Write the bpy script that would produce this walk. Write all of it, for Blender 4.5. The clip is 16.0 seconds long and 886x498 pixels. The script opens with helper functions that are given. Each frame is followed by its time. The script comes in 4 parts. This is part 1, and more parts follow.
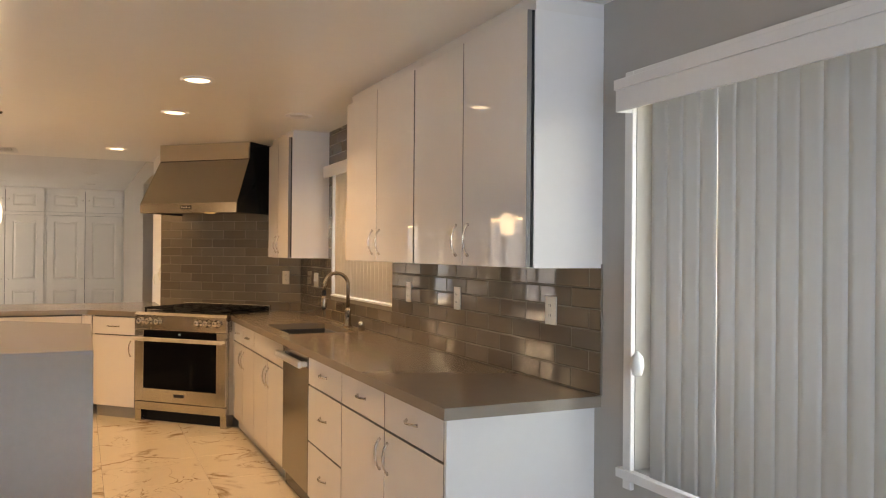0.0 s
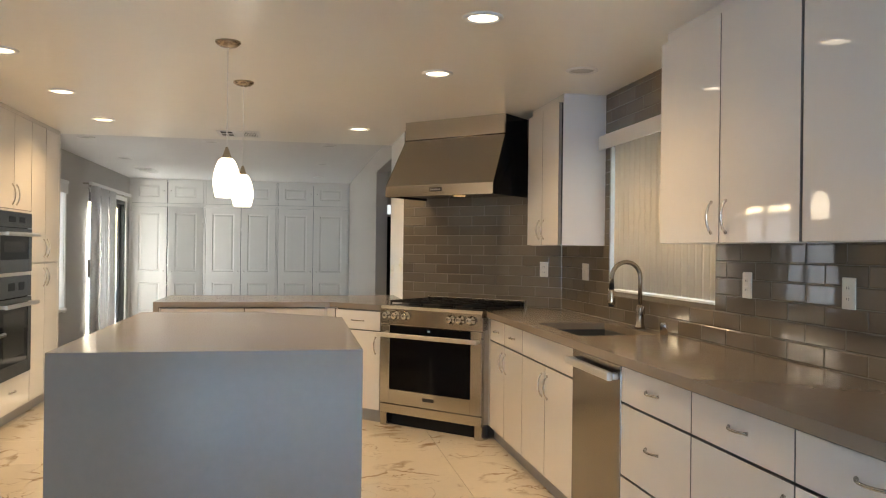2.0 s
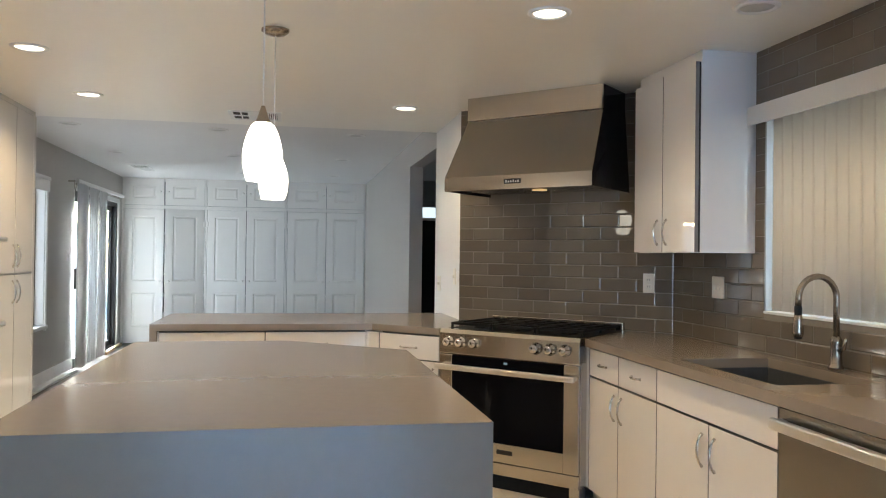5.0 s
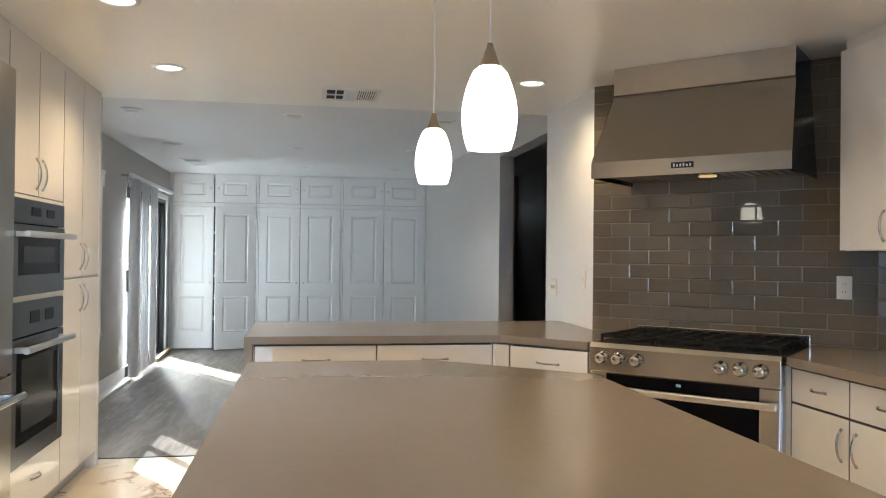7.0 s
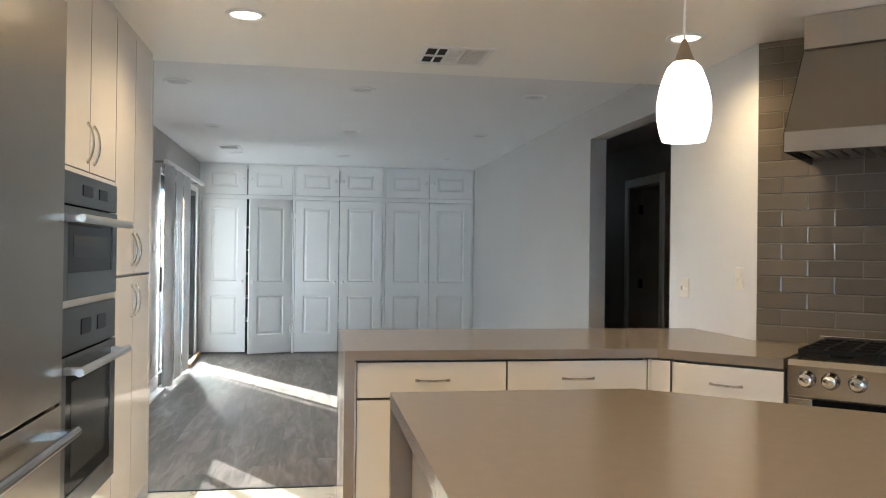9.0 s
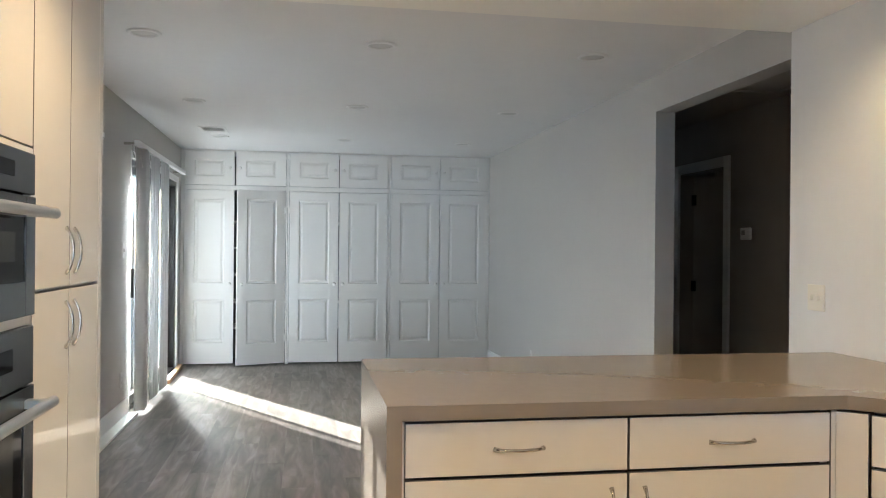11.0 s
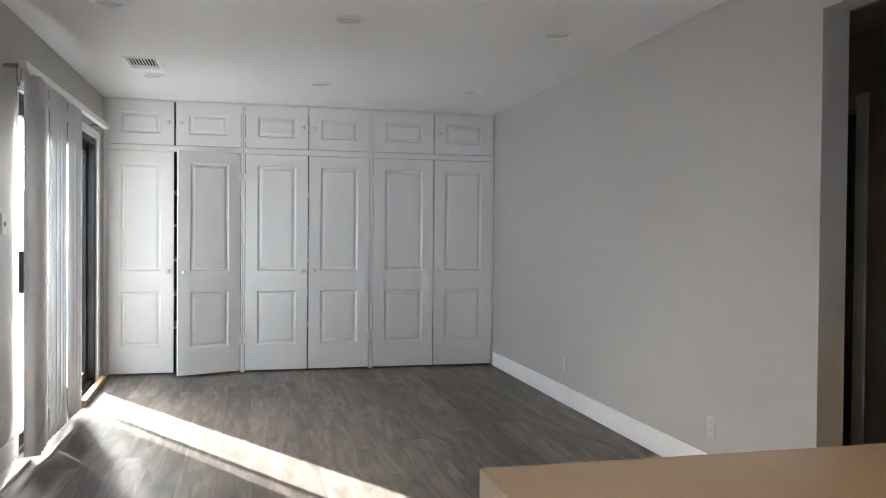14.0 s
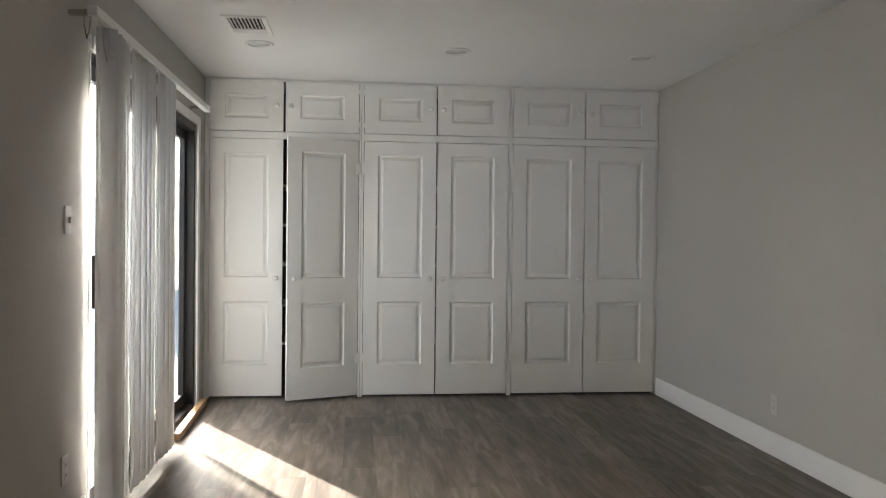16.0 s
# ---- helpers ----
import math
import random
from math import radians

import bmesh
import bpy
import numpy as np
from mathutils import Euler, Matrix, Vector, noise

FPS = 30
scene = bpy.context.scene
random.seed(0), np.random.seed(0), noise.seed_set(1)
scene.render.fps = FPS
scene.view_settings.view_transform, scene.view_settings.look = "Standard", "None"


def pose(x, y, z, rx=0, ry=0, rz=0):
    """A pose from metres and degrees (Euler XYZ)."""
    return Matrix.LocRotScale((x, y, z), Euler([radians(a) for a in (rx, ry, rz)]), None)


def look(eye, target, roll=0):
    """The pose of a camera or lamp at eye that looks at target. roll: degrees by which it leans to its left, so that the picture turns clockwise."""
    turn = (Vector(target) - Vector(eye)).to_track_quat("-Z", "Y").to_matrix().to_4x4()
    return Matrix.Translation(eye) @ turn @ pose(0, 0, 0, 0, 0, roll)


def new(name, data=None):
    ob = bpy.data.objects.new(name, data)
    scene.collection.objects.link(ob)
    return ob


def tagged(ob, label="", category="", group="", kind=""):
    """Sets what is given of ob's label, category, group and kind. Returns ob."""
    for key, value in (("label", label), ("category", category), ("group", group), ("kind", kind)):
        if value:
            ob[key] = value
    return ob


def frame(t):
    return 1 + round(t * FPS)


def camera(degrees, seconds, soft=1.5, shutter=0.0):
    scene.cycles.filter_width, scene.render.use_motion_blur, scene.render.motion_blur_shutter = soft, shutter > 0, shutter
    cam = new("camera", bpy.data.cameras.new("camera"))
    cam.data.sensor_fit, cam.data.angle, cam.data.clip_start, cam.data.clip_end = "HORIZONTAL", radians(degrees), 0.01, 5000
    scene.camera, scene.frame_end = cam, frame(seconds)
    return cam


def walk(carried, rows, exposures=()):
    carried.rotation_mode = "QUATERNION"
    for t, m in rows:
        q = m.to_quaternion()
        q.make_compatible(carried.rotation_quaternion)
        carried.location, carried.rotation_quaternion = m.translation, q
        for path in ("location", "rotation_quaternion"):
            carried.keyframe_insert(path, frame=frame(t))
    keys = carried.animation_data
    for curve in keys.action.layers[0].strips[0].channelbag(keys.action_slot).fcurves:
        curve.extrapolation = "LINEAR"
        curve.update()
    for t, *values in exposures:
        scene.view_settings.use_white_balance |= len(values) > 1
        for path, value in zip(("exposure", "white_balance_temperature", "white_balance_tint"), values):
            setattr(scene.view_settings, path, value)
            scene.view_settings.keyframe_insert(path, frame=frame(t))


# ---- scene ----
cam = camera(58.3, 16.0, soft=1.1)
PATH = [
    (0, (0.164, 0.634, 1.438), (0.996, 2.452, 1.447), 0.5),
    (0.5, (0.133, 0.93, 1.422), (0.776, 2.823, 1.435), 0.3),
    (1, (0.046, 1.207, 1.411), (0.479, 3.159, 1.417), 0.7),
    (1.5, (-0.057, 1.458, 1.38), (0.331, 3.42, 1.38), 0.8),
    (2, (-0.058, 1.72, 1.347), (0.309, 3.686, 1.349), 0.7),
    (2.5, (-0.078, 1.99, 1.34), (0.289, 3.956, 1.342), 0.7),
    (3, (-0.104, 2.228, 1.304), (0.249, 4.196, 1.32), 0.8),
    (5.5, (-0.428, 3.319, 1.357), (-0.046, 5.282, 1.376), 0.7),
    (6, (-0.595, 3.549, 1.341), (-0.239, 5.517, 1.36), 0.6),
    (6.5, (-0.738, 3.731, 1.321), (-0.406, 5.703, 1.342), 0.7),
    (7, (-0.8, 3.961, 1.343), (-0.471, 5.934, 1.361), 0.6),
    (7.5, (-0.892, 4.182, 1.314), (-0.569, 6.156, 1.33), 0.8),
    (8, (-1.056, 4.418, 1.33), (-0.732, 6.392, 1.346), 0.5),
    (8.5, (-1.14, 4.668, 1.334), (-0.821, 6.643, 1.346), 0.7),
    (9, (-1.259, 4.905, 1.315), (-0.942, 6.88, 1.329), 0.7),
    (11.5, (-1.372, 6.446, 1.33), (-1.004, 8.412, 1.328), 0.5),
    (12, (-1.398, 6.801, 1.329), (-1.002, 8.761, 1.318), 0.5),
    (12.5, (-1.408, 7.102, 1.317), (-0.996, 9.059, 1.299), 0.4),
    (13, (-1.395, 7.415, 1.327), (-0.964, 9.367, 1.297), 0.4),
    (13.5, (-1.425, 7.698, 1.301), (-0.981, 9.648, 1.268), 0.5),
    (14, (-1.472, 7.985, 1.264), (-1.002, 9.929, 1.233), 0.5),
    (14.5, (-1.468, 8.264, 1.265), (-1.012, 10.211, 1.23), 1.1),
    (15, (-1.502, 8.597, 1.273), (-1.219, 10.577, 1.245), 1.0),
    (15.5, (-1.578, 8.898, 1.269), (-1.351, 10.885, 1.248), 0.8),
    (16, (-1.589, 9.249, 1.253), (-1.369, 11.237, 1.226), 0.6),
]
EXPOSURES = [(0, 3.52, 9500, 18), (0.5, 3.56, 8800, 15), (1, 3.54, 8100, 13), (1.5, 3.52, 7350, 9), (3, 3.5, 6250, 4), (5.5, 3.54, 5750, 3), (9, 3.44, 5750, 3), (11.5, 3.52, 5900, 4), (14.5, 3.42, 6200, 9), (15, 3.06, 6350, 9), (16, 2.94, 6700, 9)]
walk(cam, [(t, look(eye, target, roll)) for t, eye, target, roll in PATH], EXPOSURES)

# ---- world, sun, large lights ----
SUN_DIR = Vector((0.533, -0.846, -0.385)).normalized()
world = bpy.data.worlds.new("sky")
scene.world = world
world.use_nodes = True
wn = world.node_tree.nodes
sky = wn.new("ShaderNodeTexSky")
sky.sky_type = "NISHITA"
sky.sun_disc = False
sky.sun_elevation = radians(21)
sky.sun_rotation = math.atan2(-SUN_DIR.x, -SUN_DIR.y)
world.node_tree.links.new(sky.outputs[0], wn["Background"].inputs[0])
wn["Background"].inputs[1].default_value = 0.13

sun_data = bpy.data.lights.new("sun", "SUN")
sun_data.energy, sun_data.angle, sun_data.color = 5.0, radians(0.5), (1.0, 0.95, 0.88)
sun = new("sun", sun_data)
sun.matrix_world = look((0, 0, 0), SUN_DIR)


def sky_lamp(centre, facing, width, height, watts, colour=(0.80, 0.90, 1.0)):
    """Area lamp that stands in for sky light through an opening."""
    d = bpy.data.lights.new("sky_light", "AREA")
    d.shape, d.size, d.size_y, d.energy, d.color = "RECTANGLE", width, height, watts, colour
    o = new("sky_light", d)
    o.matrix_world = look(centre, Vector(centre) + Vector(facing))
    return o


sky_lamp((-2.98, 13.50, 1.05), (1, 0, 0), 1.1, 1.95, 0.35, (0.70, 0.85, 1.0))
# Hidden behind the slats, added to make them glow bluish.
sky_lamp((-2.745, 13.48, 1.15), (1, 0, 0.12), 0.46, 1.7, 0.55, (0.58, 0.78, 1.0))
sky_lamp((-3.65, 14.75, 1.30), (1, 0, 0), 1.7, 1.9, 5.0, (0.92, 0.96, 1.0))
sky_lamp((-2.872, 11.10, 1.30), (1, 0, 0), 1.2, 1.34, 0.6, (0.80, 0.85, 1.0))
sky_lamp((2.10, 5.85, 1.58), (-1, 0, 0), 1.25, 0.92, 0.7, (0.95, 0.97, 1.0))
sky_lamp((2.10, 1.75, 1.37), (-1, 0, 0), 2.0, 1.36, 1.1, (0.70, 0.84, 1.0))
# Assumed source behind the walk's start, added to turn the island front blue.
sky_lamp((-0.3, -2.62, 1.25), (0, 1, 0), 3.0, 1.9, 7.4, (0.29, 0.52, 1.0))

LAMP_COLOUR = (1.0, 0.68, 0.38)
KITCHEN_LIGHTS = [(0.735, 5.085), (0.735, 6.206), (0.464, 8.445), (-1.575, 8.483), (-1.575, 7.315), (-1.575, 6.20)]
KITCHEN_H, FAMILY_H = 2.36, 2.47
for lx, ly in KITCHEN_LIGHTS:
    d = bpy.data.lights.new("downlight_beam", "SPOT")
    d.energy, d.color, d.spot_size, d.spot_blend, d.shadow_soft_size = (3.6 if 0 < lx < 0.6 else 4.5 if lx > 0 else 4.3), LAMP_COLOUR, radians(152), 0.65, 0.035
    o = new("downlight_beam", d)
    o.matrix_world = look((lx, ly, KITCHEN_H - 0.012), (lx, ly + 0.0001, 0))


# ---- materials ----
def material(name, colour, rough=0.5, metal=0.0, vary=0.06, scale=6.0, bump=0.0, bump_scale=80.0, coat=0.0, stretch=(1, 1, 1), rough_vary=0.0, span=(0.45, 1.05), emit=None, strength=0.0, per_piece=0.0, spec=None):
    """Principled surface with variation at two scales, in real-world size."""
    m = bpy.data.materials.new(name)
    m.use_nodes = True
    nt = m.node_tree
    n, link = nt.nodes, nt.links.new
    b = n["Principled BSDF"]
    b.inputs["Roughness"].default_value, b.inputs["Metallic"].default_value = rough, metal
    b.inputs["Coat Weight"].default_value = coat
    b.inputs["Coat Roughness"].default_value = 0.04
    if spec is not None:
        b.inputs["Specular IOR Level"].default_value = spec
    tc = n.new("ShaderNodeTexCoord")
    mp = n.new("ShaderNodeMapping")
    mp.inputs["Scale"].default_value = stretch
    link(tc.outputs["Object"], mp.inputs[0])
    big, fine, mix = n.new("ShaderNodeTexNoise"), n.new("ShaderNodeTexNoise"), n.new("ShaderNodeMath")
    big.inputs["Scale"].default_value, fine.inputs["Scale"].default_value = scale, scale * 14
    big.inputs["Detail"].default_value, fine.inputs["Detail"].default_value = 4, 3
    link(mp.outputs[0], big.inputs["Vector"]), link(mp.outputs[0], fine.inputs["Vector"])
    mix.operation = "MULTIPLY_ADD"
    link(fine.outputs[0], mix.inputs[0])
    mix.inputs[1].default_value = 0.5
    link(big.outputs[0], mix.inputs[2])
    ramp = n.new("ShaderNodeMapRange")
    ramp.inputs["From Min"].default_value, ramp.inputs["From Max"].default_value = span
    ramp.inputs["To Min"].default_value, ramp.inputs["To Max"].default_value = 1 - vary, 1 + vary
    link(mix.outputs[0], ramp.inputs[0])
    value = ramp.outputs[0]
    if per_piece:
        info, pr, mul = n.new("ShaderNodeObjectInfo"), n.new("ShaderNodeMapRange"), n.new("ShaderNodeMath")
        pr.inputs["To Min"].default_value, pr.inputs["To Max"].default_value = 1 - per_piece, 1 + per_piece
        link(info.outputs["Random"], pr.inputs[0])
        mul.operation = "MULTIPLY"
        link(value, mul.inputs[0]), link(pr.outputs[0], mul.inputs[1])
        value = mul.outputs[0]
    sc = n.new("ShaderNodeVectorMath")
    sc.operation = "SCALE"
    sc.inputs[0].default_value = colour
    link(value, sc.inputs["Scale"])
    link(sc.outputs[0], b.inputs["Base Color"])
    if rough_vary:
        rr = n.new("ShaderNodeMapRange")
        rr.inputs["From Min"].default_value, rr.inputs["From Max"].default_value = 0.3, 0.7
        rr.inputs["To Min"].default_value, rr.inputs["To Max"].default_value = max(0.02, rough - rough_vary), rough + rough_vary
        link(big.outputs[0], rr.inputs[0]), link(rr.outputs[0], b.inputs["Roughness"])
    if bump:
        bn, bt = n.new("ShaderNodeBump"), n.new("ShaderNodeTexNoise")
        bt.inputs["Scale"].default_value, bt.inputs["Detail"].default_value = bump_scale, 4
        link(mp.outputs[0], bt.inputs["Vector"])
        bn.inputs["Strength"].default_value, bn.inputs["Distance"].default_value = bump, 0.002
        link(bt.outputs[0], bn.inputs["Height"]), link(bn.outputs[0], b.inputs["Normal"])
    if emit:
        b.inputs["Emission Color"].default_value = (*emit, 1)
        b.inputs["Emission Strength"].default_value = strength
        if vary > 0.2:
            es = n.new("ShaderNodeMath")
            es.operation = "MULTIPLY"
            es.inputs[1].default_value = strength
            link(value, es.inputs[0]), link(es.outputs[0], b.inputs["Emission Strength"])
    return m


def marble_material():
    m = material("polished_marble_tile", (0.84, 0.76, 0.62), 0.10, vary=0.04, scale=2.0)
    nt = m.node_tree
    n, link, b = nt.nodes, nt.links.new, nt.nodes["Principled BSDF"]
    tc, info = n.new("ShaderNodeTexCoord"), n.new("ShaderNodeObjectInfo")
    off = n.new("ShaderNodeVectorMath")
    off.operation = "MULTIPLY_ADD"
    off.inputs[1].default_value = (37, 53, 29)
    rnd = n.new("ShaderNodeCombineXYZ")
    for k in range(3):
        link(info.outputs["Random"], rnd.inputs[k])
    link(rnd.outputs[0], off.inputs[0]), link(tc.outputs["Object"], off.inputs[2])
    warp = n.new("ShaderNodeTexNoise")
    warp.inputs["Scale"].default_value, warp.inputs["Detail"].default_value = 3.0, 6
    link(off.outputs[0], warp.inputs["Vector"])
    lines = []
    for sc_, w in ((1.15, 0.022), (2.6, 0.011)):
        t = n.new("ShaderNodeTexNoise")
        t.inputs["Scale"].default_value, t.inputs["Detail"].default_value, t.inputs["Distortion"].default_value = sc_, 5, 1.1
        link(off.outputs[0], t.inputs["Vector"])
        s, a, r = n.new("ShaderNodeMath"), n.new("ShaderNodeMath"), n.new("ShaderNodeMapRange")
        s.operation, a.operation = "SUBTRACT", "ABSOLUTE"
        s.inputs[1].default_value = 0.5
        link(t.outputs[0], s.inputs[0]), link(s.outputs[0], a.inputs[0]), link(a.outputs[0], r.inputs[0])
        r.inputs["From Max"].default_value, r.inputs["To Min"].default_value, r.inputs["To Max"].default_value = w, 1, 0
        lines.append(r.outputs[0])
    add, gate = n.new("ShaderNodeMath"), n.new("ShaderNodeMath")
    add.operation, gate.operation, add.use_clamp = "MAXIMUM", "MULTIPLY", True
    link(lines[0], add.inputs[0]), link(lines[1], add.inputs[1])
    gr = n.new("ShaderNodeMapRange")
    gr.inputs["From Min"].default_value, gr.inputs["From Max"].default_value = 0.46, 0.60
    link(warp.outputs[0], gr.inputs[0]), link(add.outputs[0], gate.inputs[0]), link(gr.outputs[0], gate.inputs[1])
    base = b.inputs["Base Color"].links[0].from_socket
    mx = n.new("ShaderNodeMix")
    mx.data_type = "RGBA"
    link(gate.outputs[0], mx.inputs[0]), link(base, mx.inputs[6])
    mx.inputs[7].default_value = (0.37, 0.26, 0.155, 1)
    link(mx.outputs[2], b.inputs["Base Color"])
    return m


def plank_material():
    """Grey-brown laminate: grain drawn out along each plank, with knots and pale flecks."""
    m = material("grey_laminate_plank", (0.09, 0.08, 0.07), 0.42, bump=0.12, bump_scale=40, stretch=(6, 1, 0.8), spec=0.16)
    nt = m.node_tree
    n, link, b = nt.nodes, nt.links.new, nt.nodes["Principled BSDF"]
    tc, info, mp = n.new("ShaderNodeTexCoord"), n.new("ShaderNodeObjectInfo"), n.new("ShaderNodeMapping")
    rnd, off = n.new("ShaderNodeCombineXYZ"), n.new("ShaderNodeVectorMath")
    off.operation = "MULTIPLY_ADD"
    off.inputs[1].default_value = (31, 17, 43)
    for k in range(3):
        link(info.outputs["Random"], rnd.inputs[k])
    link(rnd.outputs[0], off.inputs[0]), link(tc.outputs["Object"], off.inputs[2]), link(off.outputs[0], mp.inputs[0])
    mp.inputs["Scale"].default_value = (5.0, 1, 0.7)
    g = n.new("ShaderNodeTexNoise")
    g.inputs["Scale"].default_value, g.inputs["Detail"].default_value, g.inputs["Distortion"].default_value = 3.2, 5, 0.9
    link(mp.outputs[0], g.inputs["Vector"])
    ramp = n.new("ShaderNodeValToRGB")
    el = ramp.color_ramp.elements
    el[0].position, el[0].color = 0.28, (0.086, 0.072, 0.060, 1)
    el[1].position, el[1].color = 0.74, (0.235, 0.206, 0.180, 1)
    mid = el.new(0.50)
    mid.color = (0.148, 0.123, 0.102, 1)
    link(g.outputs[0], ramp.inputs[0])
    pr, sc = n.new("ShaderNodeMapRange"), n.new("ShaderNodeVectorMath")
    pr.inputs["To Min"].default_value, pr.inputs["To Max"].default_value = 0.78, 1.22
    sc.operation = "SCALE"
    link(info.outputs["Random"], pr.inputs[0]), link(ramp.outputs[0], sc.inputs[0]), link(pr.outputs[0], sc.inputs["Scale"])
    link(sc.outputs[0], b.inputs["Base Color"])
    return m


WALL = material("grey_wall_paint", (0.44, 0.42, 0.39), 0.6, vary=0.02, scale=1.5, bump=0.10, bump_scale=220)
WHITE_WALL = material("white_wall_paint", (0.71, 0.70, 0.68), 0.55, vary=0.02, scale=1.5, bump=0.08, bump_scale=220)
CEILING = material("satin_ceiling_paint", (0.90, 0.87, 0.80), 0.29, vary=0.02, scale=1.0, bump=0.05, bump_scale=120)
CEILING_FLAT = material("white_ceiling_paint", (0.78, 0.77, 0.76), 0.6, vary=0.02, scale=1.2, bump=0.1, bump_scale=200)
TRIM = material("white_trim_paint", (0.80, 0.79, 0.77), 0.35, vary=0.03, scale=4)
GLOSS_WHITE = material("gloss_white_cabinet", (0.78, 0.75, 0.71), 0.025, vary=0.015, scale=2)
SATIN_WHITE = material("satin_white_end_panel", (0.76, 0.74, 0.71), 0.4, vary=0.02, scale=2)
# Interior darkened so that the shade in door gaps sits in its colour.
CARCASS = material("shade_darkened_interior", (0.10, 0.095, 0.09), 0.6)
EDGE_BAND = material("grey_edge_band", (0.21, 0.20, 0.19), 0.45, vary=0.03)
# Near-black that stands in for shade in gaps, vents and slots.
DARK_GAP = material("recess_shade", (0.02, 0.02, 0.02), 0.8)
TOE = material("grey_toe_kick", (0.33, 0.32, 0.31), 0.4)
QUARTZ = material("grey_brown_quartz", (0.265, 0.222, 0.178), 0.18, vary=0.03, scale=25)
STEEL = material("brushed_stainless_steel", (0.56, 0.53, 0.49), 0.21, 1.0, vary=0.025, scale=3, stretch=(1, 1, 60))
# Darker copy of STEEL: the slope's dark reflection is put into its colour.
HOOD_STEEL = material("shaded_hood_steel", (0.36, 0.335, 0.30), 0.24, 1.0, vary=0.03, scale=3, stretch=(60, 60, 1))
# Oven and dishwasher steels are darkened to carry dark reflections in their colour.
OVEN_STEEL = material("reflection_dark_oven_steel", (0.16, 0.16, 0.157), 0.27, 1.0, vary=0.03, scale=3, stretch=(1, 1, 60))
DISHWASHER_STEEL = material("brushed_dishwasher_steel", (0.27, 0.255, 0.23), 0.22, 1.0, vary=0.03, scale=3, stretch=(1, 1, 60))
FRIDGE_STEEL = material("brushed_fridge_steel", (0.44, 0.39, 0.325), 0.26, 1.0, vary=0.03, scale=3, stretch=(1, 1, 60))
STEEL_DARK = material("gloss_near_black", (0.014, 0.014, 0.014), 0.14, 0.0, vary=0.1, spec=0.3)
CHROME = material("polished_nickel", (0.55, 0.53, 0.50), 0.12, 1.0, vary=0.03)
BRONZE = material("brushed_nickel_faucet", (0.38, 0.32, 0.255), 0.26, 1.0, vary=0.08, scale=20)
BLACK_GLASS = material("black_oven_glass", (0.004, 0.004, 0.005), 0.05, vary=0.02, spec=0.09)
IRON = material("cast_iron_grate", (0.011, 0.011, 0.011), 0.65, vary=0.2, scale=30, bump=0.2, spec=0.2)
SUBWAY = material("glazed_taupe_tile", (0.150, 0.127, 0.097), 0.03, vary=0.05, scale=8, per_piece=0.12, bump=0.06, bump_scale=9, coat=0.3)
GROUT = material("pale_grout", (0.21, 0.187, 0.156), 0.8, vary=0.08, scale=30)
MARBLE = marble_material()
PLANK = plank_material()
CLOSET_PAINT = material("white_closet_paint", (0.77, 0.74, 0.69), 0.42, vary=0.02, scale=3, bump=0.05, bump_scale=60)
PLASTIC = material("cream_plastic", (0.74, 0.70, 0.60), 0.35, vary=0.02)
WHITE_PLASTIC = material("white_plastic", (0.78, 0.77, 0.75), 0.35, vary=0.02)
GREIGE_PLASTIC = material("greige_painted_plate", (0.52, 0.50, 0.47), 0.4, vary=0.02)
HANDLE_STEEL = material("satin_steel_bar", (0.72, 0.70, 0.67), 0.30, 1.0, vary=0.03, scale=5)
BLACK_FRAME = material("dark_bronze_aluminium", (0.015, 0.013, 0.012), 0.35, 0.3, vary=0.15)
WOOD = material("pine_batten", (0.42, 0.26, 0.13), 0.5, vary=0.25, scale=5, stretch=(8, 1, 8))
# One dark taupe for all hall surfaces; part of the dimness is this colour.
HALL_WALL = material("dim_hall_taupe", (0.34, 0.31, 0.28), 0.6, vary=0.03)
SINK = material("dark_composite_sink", (0.06, 0.065, 0.07), 0.3, vary=0.15, scale=40)
SHADE_GLOW = material("lit_glass_shade", (0.85, 0.80, 0.72), 0.15, vary=0.45, scale=22, emit=(1.0, 0.84, 0.64), strength=0.75)
LAMP_GLOW = material("downlight_lens", (0.9, 0.88, 0.8), 0.4, emit=(1.0, 0.84, 0.62), strength=0.6)
HOOD_GLOW = material("hood_lamp_lens", (0.8, 0.6, 0.3), 0.4, emit=(1.0, 0.62, 0.25), strength=0.06)
DULL_LENS = material("unlit_downlight_lens", (0.60, 0.59, 0.57), 0.5)
CONCRETE = material("patio_concrete", (0.42, 0.40, 0.37), 0.85, vary=0.15, scale=1.5, bump=0.3)
# Pale so that the view through the patio door reads bright.
FENCE_WOOD = material("pale_sky_block_boards", (0.60, 0.61, 0.62), 0.8, vary=0.12, scale=2, stretch=(6, 6, 1))
PLATE = material("black_badge", (0.01, 0.01, 0.01), 0.3)
DISPLAY = material("clock_display", (0.02, 0.03, 0.03), 0.2, emit=(0.8, 0.95, 1.0), strength=0.02)
# Emission stands in for daylight; nothing lies behind this pane.
TRANSOM_GLOW = material("glowing_transom_glass", (0.7, 0.7, 0.7), 0.3, emit=(0.9, 0.96, 1.0), strength=0.09)
INNER_GLASS = material("oven_inner_pane", (0.035, 0.038, 0.037), 0.14, vary=0.05, spec=0.15)


